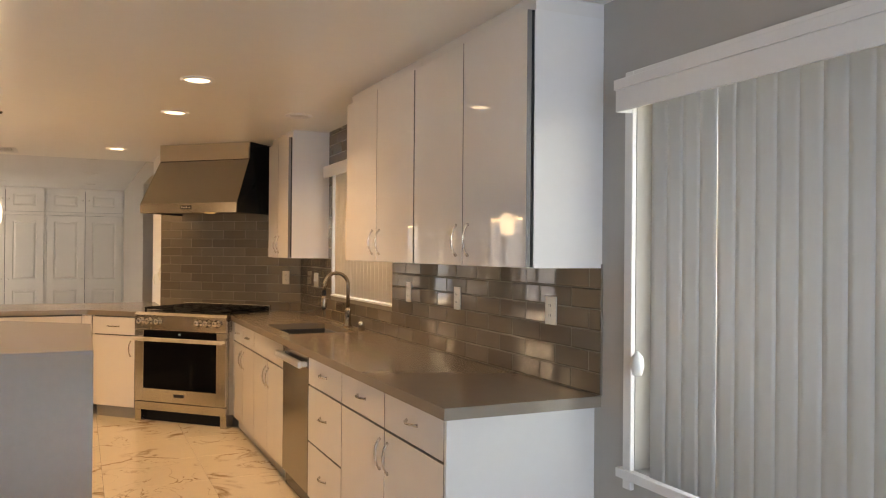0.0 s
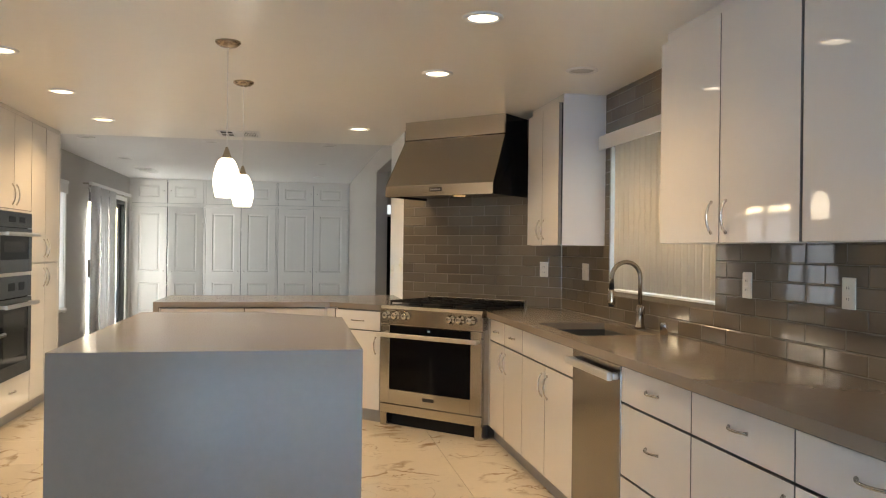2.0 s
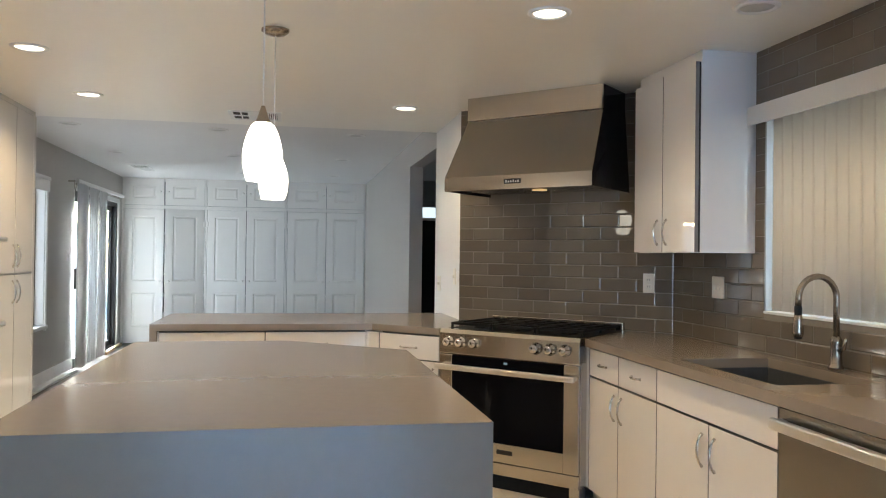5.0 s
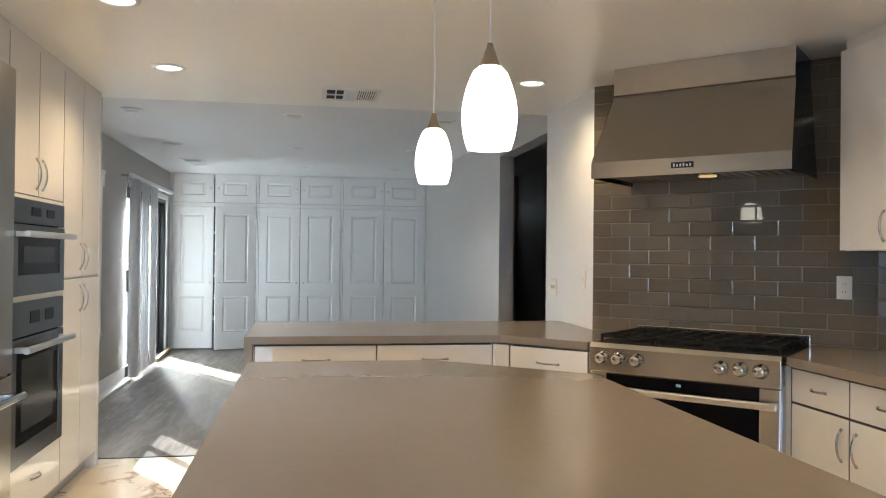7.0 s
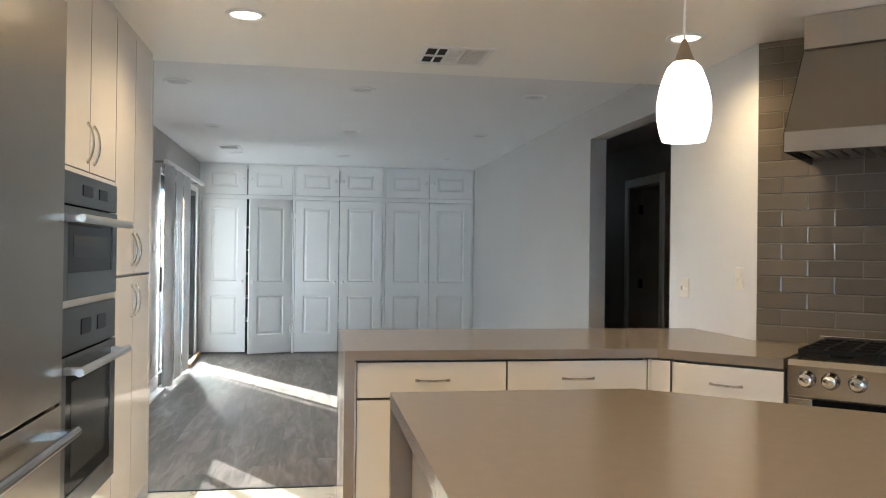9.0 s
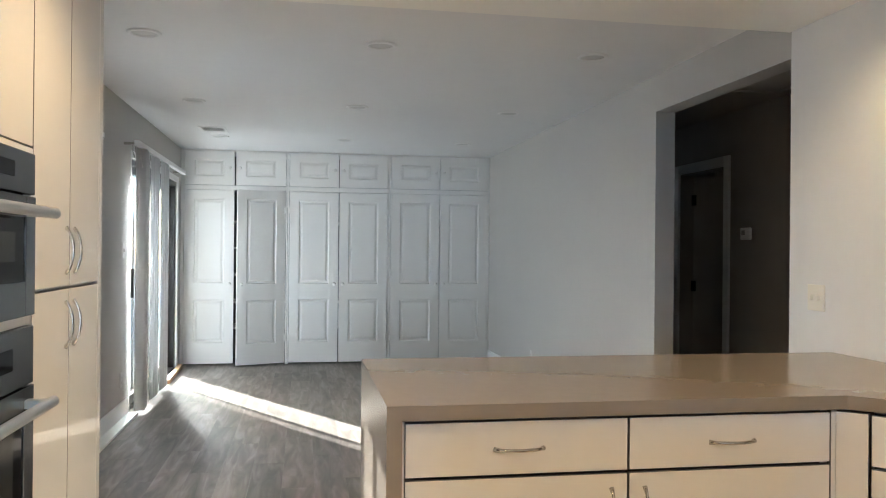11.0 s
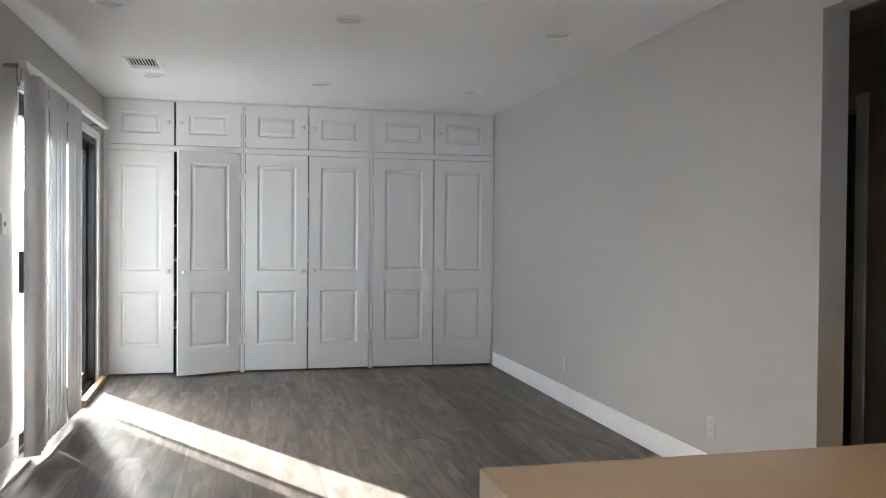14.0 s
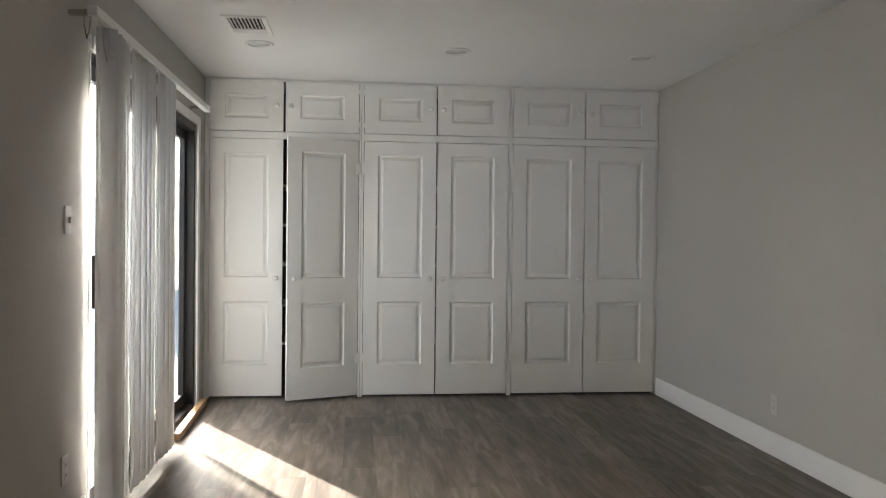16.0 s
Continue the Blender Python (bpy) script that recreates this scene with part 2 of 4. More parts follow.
def translucent(name, colour, share):
    m = material(name, colour, 0.6, vary=0.05, scale=4, stretch=(1, 1, 0.3))
    nt = m.node_tree
    n, link = nt.nodes, nt.links.new
    b, out = n["Principled BSDF"], n["Material Output"]
    tr, mx = n.new("ShaderNodeBsdfTranslucent"), n.new("ShaderNodeMixShader")
    tr.inputs[0].default_value = (*colour, 1)
    mx.inputs[0].default_value = share
    link(b.outputs[0], mx.inputs[1]), link(tr.outputs[0], mx.inputs[2]), link(mx.outputs[0], out.inputs[0])
    return m


CREAM_SLAT = translucent("cream_fabric_slat", (0.86, 0.80, 0.70), 0.18)
GREY_SLAT = translucent("pale_grey_slat", (0.65, 0.655, 0.65), 0.32)
SLIDER_SLAT = translucent("white_vinyl_slat", (0.80, 0.80, 0.80), 0.24)


def glass_material():
    m = bpy.data.materials.new("clear_glass")
    m.use_nodes = True
    b = m.node_tree.nodes["Principled BSDF"]
    b.inputs["Base Color"].default_value = (1, 1, 1, 1)
    b.inputs["Roughness"].default_value, b.inputs["Transmission Weight"].default_value, b.inputs["IOR"].default_value = 0.0, 1.0, 1.45
    return m


GLASS = glass_material()


def screen_material():
    """Fine dark insect mesh that lets a third of the light through."""
    m = material("insect_mesh", (0.28, 0.28, 0.28), 0.7)
    nt = m.node_tree
    n, link = nt.nodes, nt.links.new
    tr, mx = n.new("ShaderNodeBsdfTransparent"), n.new("ShaderNodeMixShader")
    mx.inputs[0].default_value = 0.58
    link(n["Principled BSDF"].outputs[0], mx.inputs[1]), link(tr.outputs[0], mx.inputs[2])
    link(mx.outputs[0], n["Material Output"].inputs[0])
    return m


SCREEN = screen_material()


# ---- mesh helpers ----
def finish(name, bm, mat, parent=None, bevel=0.0, smooth=False):
    bmesh.ops.recalc_face_normals(bm, faces=bm.faces[:])
    me = bpy.data.meshes.new(name)
    bm.to_mesh(me)
    bm.free()
    me.materials.append(mat)
    if smooth:
        for p in me.polygons:
            p.use_smooth = True
    ob = new(name, me)
    ob.parent = parent
    if bevel:
        md = ob.modifiers.new("edge", "BEVEL")
        md.width, md.segments, md.limit_method = bevel, 2, "ANGLE"
    return ob


def add_box(bm, x0, x1, y0, y1, z0, z1):
    v = [bm.verts.new((x, y, z)) for z in (z0, z1) for x, y in ((x0, y0), (x1, y0), (x1, y1), (x0, y1))]
    for f in ((3, 2, 1, 0), (4, 5, 6, 7), (0, 1, 5, 4), (1, 2, 6, 5), (2, 3, 7, 6), (3, 0, 4, 7)):
        bm.faces.new([v[i] for i in f])


def box(name, x0, x1, y0, y1, z0, z1, mat, parent=None, bevel=0.0):
    bm = bmesh.new()
    add_box(bm, x0, x1, y0, y1, z0, z1)
    return finish(name, bm, mat, parent, bevel)


def boxes(name, items, mat, parent=None, bevel=0.0):
    bm = bmesh.new()
    for it in items:
        add_box(bm, *it)
    return finish(name, bm, mat, parent, bevel)


def prism(name, outline, z0, z1, mat, parent=None, bevel=0.0, holes=()):
    """A plate of any outline, with holes."""
    bm = bmesh.new()
    edges = []
    for loop in (outline, *holes):
        vs = [bm.verts.new((x, y, z0)) for x, y in loop]
        edges += [bm.edges.new((vs[i], vs[(i + 1) % len(vs)])) for i in range(len(vs))]
    if holes:
        bmesh.ops.triangle_fill(bm, edges=edges, use_beauty=True)
    else:
        bm.faces.new([v for v in bm.verts])
    bmesh.ops.recalc_face_normals(bm, faces=bm.faces[:])
    if bm.faces[:][0].normal.z > 0:
        bmesh.ops.reverse_faces(bm, faces=bm.faces[:])
    r = bmesh.ops.extrude_face_region(bm, geom=bm.faces[:])
    bmesh.ops.translate(bm, vec=(0, 0, z1 - z0), verts=[g for g in r["geom"] if isinstance(g, bmesh.types.BMVert)])
    return finish(name, bm, mat, parent, bevel)


def profile_x(name, outline, x0, x1, mat, parent=None, bevel=0.0):
    """An outline in y and z, drawn out along x."""
    bm = bmesh.new()
    a = [bm.verts.new((x0, y, z)) for y, z in outline]
    b = [bm.verts.new((x1, y, z)) for y, z in outline]
    bm.faces.new(a), bm.faces.new(b[::-1])
    for i in range(len(a)):
        j = (i + 1) % len(a)
        bm.faces.new((a[j], a[i], b[i], b[j]))
    return finish(name, bm, mat, parent, bevel)


def add_lathe(bm, prof, cx=0, cy=0, cz=0, segs=24, axis="z"):
    rings = []
    for r, h in prof:
        ring = []
        for k in range(segs):
            a = 2 * math.pi * k / segs
            p = (r * math.cos(a), r * math.sin(a), h)
            p = {"z": p, "y": (p[0], -p[2], p[1]), "x": (p[2], p[0], p[1])}[axis]
            ring.append(bm.verts.new((cx + p[0], cy + p[1], cz + p[2])))
        rings.append(ring)
    for a, b in zip(rings, rings[1:]):
        for k in range(segs):
            bm.faces.new((a[k], a[(k + 1) % segs], b[(k + 1) % segs], b[k]))
    bm.faces.new(rings[0][::-1]), bm.faces.new(rings[-1])


def lathe(name, prof, mat, parent=None, at=(0, 0, 0), segs=24, axis="z", smooth=True):
    bm = bmesh.new()
    add_lathe(bm, prof, *at, segs=segs, axis=axis)
    return finish(name, bm, mat, parent, 0, smooth)


def add_tube(bm, pts, radius, segs=10):
    pts = [Vector(p) for p in pts]
    rings = []
    side = None
    for i, p in enumerate(pts):
        d = (pts[min(i + 1, len(pts) - 1)] - pts[max(i - 1, 0)]).normalized()
        if side is None:
            side = d.orthogonal().normalized()
        side = (side - d * side.dot(d)).normalized()
        up = d.cross(side)
        r = radius[i] if isinstance(radius, (list, tuple)) else radius
        rings.append([bm.verts.new(p + r * (math.cos(2 * math.pi * k / segs) * side + math.sin(2 * math.pi * k / segs) * up)) for k in range(segs)])
    for a, b in zip(rings, rings[1:]):
        for k in range(segs):
            bm.faces.new((a[k], a[(k + 1) % segs], b[(k + 1) % segs], b[k]))
    bm.faces.new(rings[0][::-1]), bm.faces.new(rings[-1])


def tube(name, pts, radius, mat, parent=None, segs=10):
    bm = bmesh.new()
    add_tube(bm, pts, radius, segs)
    return finish(name, bm, mat, parent, 0, True)


def thing(name, x, y, z, rz, label, category, group="", kind=""):
    """The base of a thing: its parts lie in its own axes, x to the right of one who faces it, front at y = 0."""
    e = new(name)
    e.empty_display_size = 0.1
    e.matrix_world = pose(x, y, z, 0, 0, rz)
    return tagged(e, label, category, group, kind)


def structure(ob, label, category):
    return tagged(ob, label, category, kind="structure")


# ---- large structure ----
LEFT, RIGHT, WALL_X, BACK, CLOSET_Y, T = -2.74, 1.92, 0.86, -2.5, 15.5, 0.13
CORNER_A, CORNER_B = (WALL_X, 8.47), (RIGHT, 7.41)
STEP_Y, SEAM_Y = 9.45, 9.445


def wall_along_y(name, x0, x1, y0, y1, z1, mat, label, openings=()):
    """A wall along y with openings (y from, y to, z from, z to) right through it."""
    items, at = [], y0
    for a, b, c, d in sorted(openings):
        if a > at:
            items.append((x0, x1, at, a, -0.02, z1))
        if c > 0:
            items.append((x0, x1, a, b, -0.02, c))
        items.append((x0, x1, a, b, d, z1))
        at = b
    items.append((x0, x1, at, y1, -0.02, z1))
    return structure(boxes(name, items, mat), label, "wall")


SLIDER_OPEN = (12.86, 15.20, 0.0, 2.06)
FAMILY_WIN = (10.45, 11.76, 0.60, 2.02)
SINK_WIN = (5.20, 6.50, 1.10, 2.06)
PATIO_WIN = (0.75, 2.86, 0.69, 2.05)
HALL_OPEN = (9.435, 10.87, 0.0, 2.235)
wall_along_y("wall_west", LEFT - T, LEFT, BACK, 16.3, 2.6, WALL, "painted warm grey wall with window and sliding door", [FAMILY_WIN, SLIDER_OPEN])
wall_along_y("wall_east_kitchen", RIGHT, RIGHT + T, BACK, 7.6, 2.6, WALL, "painted grey kitchen wall with two windows", [SINK_WIN, PATIO_WIN])
wall_along_y("wall_pier", WALL_X, WALL_X + T, 8.475, HALL_OPEN[0], 2.6, WHITE_WALL, "white painted wall end beside the range corner")
wall_along_y("wall_east_family", WALL_X, WALL_X + T, HALL_OPEN[0], 16.3, 2.6, WALL, "painted grey wall with hallway opening", [HALL_OPEN])
bm = bmesh.new()
dv = Vector((0.7071, 0.7071, 0)) * T
lo = [Vector((*CORNER_A, -0.02)), Vector((*CORNER_B, -0.02))]
q = [lo[0], lo[1], lo[1] + dv, lo[0] + dv]
vs = [bm.verts.new(p) for p in q] + [bm.verts.new(p + Vector((0, 0, 2.62))) for p in q]
for f in ((0, 1, 5, 4), (1, 2, 6, 5), (2, 3, 7, 6), (3, 0, 4, 7), (4, 5, 6, 7), (3, 2, 1, 0)):
    bm.faces.new([vs[i] for i in f])
structure(finish("wall_diagonal", bm, GROUT), "diagonal corner wall behind the range", "wall")
structure(boxes("wall_south", [(LEFT - T, -1.85, BACK - T, BACK, -0.02, 2.6), (1.25, RIGHT + T, BACK - T, BACK, -0.02, 2.6), (-1.85, 1.25, BACK - T, BACK, -0.02, 0.25), (-1.85, 1.25, BACK - T, BACK, 2.2, 2.6)], WALL), "painted grey wall with a window", "wall")
structure(box("wall_north", LEFT - T, 3.2, 16.3, 16.43, -0.02, 2.6, WALL), "plain wall behind the closets", "wall")
structure(box("ceiling", LEFT - T, RIGHT + T, BACK - T, STEP_Y, KITCHEN_H, 2.62, CEILING), "smooth satin cream kitchen ceiling", "ceiling")
structure(box("ceiling_family", LEFT - T, WALL_X + T, STEP_Y, 16.43, FAMILY_H, 2.62, CEILING_FLAT), "flat white family room ceiling", "ceiling")
structure(box("floor_base", LEFT - T, 3.2, BACK - T, 16.43, -0.12, -0.006, GROUT), "subfloor under tile and planks", "floor")

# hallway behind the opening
structure(boxes("wall_hall", [(1.90, 2.02, 8.6, 11.855, 0, 2.45), (1.90, 2.02, 12.60, 14.2, 0, 2.45), (1.90, 2.02, 11.855, 12.60, 2.01, 2.45), (WALL_X + T, 2.02, 8.5, 8.6, 0, 2.45), (WALL_X + T, 2.02, 14.2, 14.3, 0, 2.45), (2.02, 3.2, 14.2, 14.3, 0, 2.45), (2.02, 3.2, 10.9, 11.0, 0, 2.45), (3.1, 3.2, 11.0, 14.2, 0, 2.45)], HALL_WALL), "hallway walls in taupe with shade put into the colour", "wall")
structure(box("ceiling_hall", WALL_X + T, 3.2, 8.5, 14.3, 2.42, 2.6, HALL_WALL), "hallway ceiling in the same shade-darkened taupe", "ceiling")
structure(boxes("floor_hall", [(WALL_X, 3.2, 8.5, 14.3, -0.006, 0.0)], PLANK), "grey laminate hallway floor", "floor")
hatch = thing("attic_hatch", 1.45, 10.6, 2.42, 0, "attic hatch in shade-darkened taupe in the hallway ceiling", "hatch")
boxes("frame", [(-0.34, 0.34, -0.38, -0.33, -0.02, 0), (-0.34, 0.34, 0.33, 0.38, -0.02, 0), (-0.34, -0.29, -0.33, 0.33, -0.02, 0), (0.29, 0.34, -0.33, 0.33, -0.02, 0)], HALL_WALL, hatch, 0.003)
box("panel", -0.29, 0.29, -0.33, 0.33, -0.008, 0, HALL_WALL, hatch)
structure(boxes("door_casing", [(1.880, 1.90, 11.77, 11.85, 0, 2.095), (1.880, 1.90, 12.605, 12.685, 0, 2.095), (1.880, 1.90, 11.85, 12.605, 2.015, 2.095)], TRIM, None, 0.004), "painted door casing in the hallway", "trim")
hd = thing("hall_door", 2.02, 12.59, 0, -90 + 62, "interior door ajar off the hallway, in shade-darkened taupe", "door")
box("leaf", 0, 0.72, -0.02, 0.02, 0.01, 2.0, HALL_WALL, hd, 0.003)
for z in (0.25, 1.0, 1.75):
    box("hinge", -0.02, 0.02, -0.028, -0.02, z, z + 0.09, IRON, hd)
th = thing("thermostat", 1.90, 11.53, 1.48, -90, "small white thermostat on the hallway wall", "thermostat")
box("body", -0.06, 0.06, -0.025, 0, -0.045, 0.045, WHITE_PLASTIC, th, 0.006)
box("screen", -0.04, 0.005, -0.027, -0.025, -0.01, 0.025, TOE, th)

# Assumed transom for an unexplained bright spot; the pane itself emits.
tw = thing("assumed_transom", 1.36, 14.2, 0, 0, "assumed transom pane that glows by itself above a hallway door", "window", kind="structure")
boxes("frame", [(-0.32, 0.42, -0.03, 0, 1.86, 1.895), (-0.32, 0.42, -0.03, 0, 2.045, 2.08), (-0.32, -0.285, -0.03, 0, 1.895, 2.045), (0.385, 0.42, -0.03, 0, 1.895, 2.045)], HALL_WALL, tw, 0.003)
box("pane", -0.285, 0.385, -0.012, -0.004, 1.895, 2.045, TRANSOM_GLOW, tw)
# Assumed door; the hall's darkness is put into its near-black colour.
hd = thing("assumed_hall_door", 1.36, 14.2, 0, 0, "assumed door at the hallway end, near-black for the shade", "door")
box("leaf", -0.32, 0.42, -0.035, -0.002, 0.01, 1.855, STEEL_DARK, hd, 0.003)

# baseboards
def baseboard(name, x0, x1, y0, y1):
    return structure(box(name, x0, x1, y0, y1, 0, 0.14, TRIM, None, 0.006), "white painted baseboard", "baseboard")


baseboard("baseboard_east", WALL_X - 0.016, WALL_X, 10.87, 15.46)
baseboard("baseboard_west", LEFT, LEFT + 0.016, 9.30, 12.78)
structure(box("baseboard_shoe", LEFT + 0.016, LEFT + 0.095, 9.30, 12.76, 0, 0.022, TRIM, None, 0.003), "flat white moulding lying along the baseboard", "trim")
structure(box("floor_seam", -2.70, -1.135, SEAM_Y - 0.012, SEAM_Y + 0.012, -0.002, 0.005, BLACK_FRAME, None, 0.002), "dark joint strip between tile and planks", "trim")

# outside
structure(box("ground", -60, -2.95, -60, 60, -0.20, -0.10, CONCRETE), "pale concrete patio ground", "ground")
structure(box("ground_east", 2.2, 60, -60, 60, -0.20, -0.10, CONCRETE), "pale concrete ground outside", "ground")

# Unseen fence, added to keep low sky glow out of reflections.
fence = thing("sky_blocking_fence", -6.8, 4.0, -0.10, 0, "added pale board fence that blocks the low sky", "fence")
board = bpy.data.meshes.new("board")
bm = bmesh.new()
add_box(bm, -0.011, 0.011, 0.003, 0.147, 0, 2.35)
bm.to_mesh(board)
bm.free()
board.materials.append(FENCE_WOOD)
for k in range(180):
    o = new("board", board)
    o.parent = fence
    o.location = (0, k * 0.15, 0)
for z in (0.3, 1.55):
    box("rail", -0.06, -0.012, 0, 27.0, z, z + 0.09, FENCE_WOOD, fence)


# ---- kitchen cabinets ----
def add_bow(bm, x, y, z, length, upright=True, reach=0.024, r=0.0050):
    """A bow handle."""
    pts, rad = [], []
    for k in range(11):
        s = k / 10
        along = (s - 0.5) * length
        out = reach * math.sin(math.pi * s) ** 0.6 if 0 < s < 1 else 0
        pts.append((x, y - out, z + along) if upright else (x + along, y - out, z))
        rad.append(r * (1.5 if k in (0, 10) else 1.0))
    add_tube(bm, pts, rad, 8)


def bow(parent, x, y, z, length=0.13, upright=True):
    bm = bmesh.new()
    add_bow(bm, x, y, z, length, upright)
    return tagged(finish("handle", bm, CHROME, parent, 0, True), "polished nickel bow handle")


def front(parent, name, x0, x1, z0, z1, handle=None, gap=0.0033, mat=None):
    """A slab door or drawer front; handle: None, or (x, z, upright, length)."""
    p = box(name, x0 + gap, x1 - gap, -0.02, 0, z0 + gap, z1 - gap, mat or GLOSS_WHITE, parent, 0.0015)
    p.data.materials.append(EDGE_BAND)
    for f in p.data.polygons:
        f.material_index = 1 if abs(f.normal.y) < 0.5 else 0
    if handle:
        bow(p, handle[0], -0.02, handle[1], handle[3] if len(handle) > 3 else 0.13, handle[2])
    return p


BASE_TOP, TOE_H = 0.872, 0.10


def base_body(e, w, depth=0.56):
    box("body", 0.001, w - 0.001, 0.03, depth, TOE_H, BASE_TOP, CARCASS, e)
    tagged(box("toe_kick", 0, w, 0.03, depth, 0, TOE_H, TOE, e), "grey toe kick")


BASE_LABEL = "glossy white slab base cabinet with nickel handles"
BX = 1.33
e = thing("base_cabinet", BX, 7.24, 0, -90, BASE_LABEL + " beside the range", "cabinet", "base cabinets")
base_body(e, 0.86)
front(e, "filler", 0, 0.055, TOE_H, 0.87)
front(e, "drawer", 0.055, 0.44, 0.715, 0.865, (0.25, 0.79, False, 0.10))
front(e, "drawer", 0.44, 0.86, 0.715, 0.865, (0.65, 0.79, False, 0.10))
front(e, "door", 0.055, 0.44, TOE_H, 0.712, (0.395, 0.60, True))
front(e, "door", 0.44, 0.86, TOE_H, 0.712, (0.485, 0.60, True))
e = thing("sink_cabinet", BX, 6.38, 0, -90, "glossy white sink base cabinet with false front and two doors", "cabinet", "base cabinets")
tagged(box("toe_kick", 0, 0.895, 0.03, 0.56, 0, TOE_H, TOE, e), "grey toe kick")
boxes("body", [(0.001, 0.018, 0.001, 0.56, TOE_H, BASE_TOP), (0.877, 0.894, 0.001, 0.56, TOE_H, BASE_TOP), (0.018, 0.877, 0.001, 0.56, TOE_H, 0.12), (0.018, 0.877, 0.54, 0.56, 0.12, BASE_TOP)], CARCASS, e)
front(e, "false_front", 0, 0.895, 0.715, 0.865)
front(e, "door", 0, 0.4475, TOE_H, 0.712, (0.40, 0.60, True))
front(e, "door", 0.4475, 0.895, TOE_H, 0.712, (0.495, 0.60, True))

e = thing("dishwasher", BX, 5.485, 0, -90, "stainless steel dishwasher with a bar handle under the counter", "dishwasher")
box("body", 0.003, 0.589, 0.001, 0.56, 0.02, 0.868, STEEL_DARK, e)
box("door", 0.004, 0.588, -0.022, 0, 0.11, 0.866, DISHWASHER_STEEL, e, 0.004)
box("toe_panel", 0.004, 0.588, 0.03, 0.05, 0.0, 0.105, TOE, e)
bm = bmesh.new()
add_box(bm, 0.02, 0.572, -0.075, -0.048, 0.795, 0.835)
add_box(bm, 0.02, 0.06, -0.05, -0.02, 0.80, 0.83)
add_box(bm, 0.532, 0.572, -0.05, -0.02, 0.80, 0.83)
tagged(finish("handle", bm, HANDLE_STEEL, e, 0.008), "satin steel bar handle")

e = thing("drawer_cabinet", BX, 4.893, 0, -90, "glossy white three-drawer base cabinet with nickel handles", "cabinet", "base cabinets")
base_body(e, 0.606)
for z0, z1 in ((0.712, 0.865), (0.405, 0.709), (TOE_H, 0.402)):
    front(e, "drawer", 0, 0.606, z0, z1, (0.303, z0 + (z1 - z0) * 0.55, False, 0.11))
e = thing("base_cabinet", BX, 4.287, 0, -90, BASE_LABEL + " at counter end", "cabinet", "base cabinets")
base_body(e, 1.17)
for k in range(2):
    front(e, "drawer", 0.585 * k, 0.585 * (k + 1), 0.712, 0.865, (0.585 * k + 0.30, 0.795, False, 0.11))
    front(e, "door", 0.585 * k, 0.585 * (k + 1), TOE_H, 0.709, (0.585 + (-0.045, 0.045)[k], 0.60, True))
box("end_panel", 1.171, 1.19, -0.02, 0.59, 0, BASE_TOP, SATIN_WHITE, e, 0.002)

# counters
COUNTER_TOP, COUNTER_LOW = 0.915, 0.874


def counter(name, outline, label, holes=(), waterfalls=()):
    e = tagged(new(name), label, "countertop")
    prism("slab", outline, COUNTER_LOW, COUNTER_TOP, QUARTZ, e, 0.0, holes)
    for it in waterfalls:
        box("waterfall_panel", *it, 0.0, COUNTER_LOW, QUARTZ, e)
    return e


SINK_HOLE = [(1.38, 5.60), (1.81, 5.60), (1.81, 6.31), (1.38, 6.31)]
counter("window_counter", [(1.28, 3.05), (1.915, 3.05), (1.915, 7.412), (1.716, 7.611), (1.28, 7.175)], "grey-brown polished quartz countertop with undermount sink", [SINK_HOLE])
counter("peninsula_counter", [(-1.135, 8.19), (0.225, 8.19), (0.592, 7.823), (1.052, 8.283), (0.858, 8.466), (0.858, 9.13), (-1.135, 9.13)], "grey-brown polished quartz peninsula top with waterfall end", waterfalls=[(-1.135, -1.093, 8.19, 9.13)])
counter("island_counter", [(-1.035, 5.13), (0.235, 5.13), (0.24, 6.75), (-0.30, 7.20), (-1.04, 7.20)], "grey quartz island top with waterfall slab ends", waterfalls=[(-1.035, 0.235, 5.13, 5.172), (-1.04, -0.30, 7.158, 7.20)])
e = thing("island_cabinet", -0.96, 7.15, 0, 90 + 180, "white cabinet body under the island top", "cabinet")
prism("body", [(0.0, 0.0), (1.975, 0.0), (1.975, 1.12), (0.42, 1.12), (0.005, 0.62)], TOE_H, 0.872, GLOSS_WHITE, e)
prism("toe_kick", [(0.02, 0.05), (1.95, 0.05), (1.95, 1.07), (0.45, 1.07), (0.05, 0.60)], 0, TOE_H, TOE, e)
for k in range(4):
    front(e, "door", 0.0 + 0.493 * k, 0.493 * (k + 1), TOE_H, 0.865)

e = thing("sink", 1.595, 5.955, 0, -90, "dark grey undermount composite sink set in the counter", "sink")
bm = bmesh.new()
add_box(bm, -0.37, 0.37, -0.23, 0.23, 0.66, 0.675)
for it in ((-0.37, -0.355, -0.23, 0.23), (0.355, 0.37, -0.23, 0.23), (-0.355, 0.355, -0.23, -0.215), (-0.355, 0.355, 0.215, 0.23)):
    add_box(bm, *it, 0.675, 0.8735)
finish("basin", bm, SINK, e, 0.003)
lathe("drain", [(0.045, 0), (0.045, 0.004), (0.03, 0.004), (0.028, 0.001)], CHROME, e, (0, 0, 0.675))

e = thing("faucet", 1.865, 5.93, COUNTER_TOP, -90, "brushed nickel gooseneck pull-down kitchen faucet on the counter", "faucet")
lathe("base", [(0.030, 0), (0.030, 0.012), (0.024, 0.02), (0.021, 0.10), (0.024, 0.115), (0.015, 0.135)], BRONZE, e)
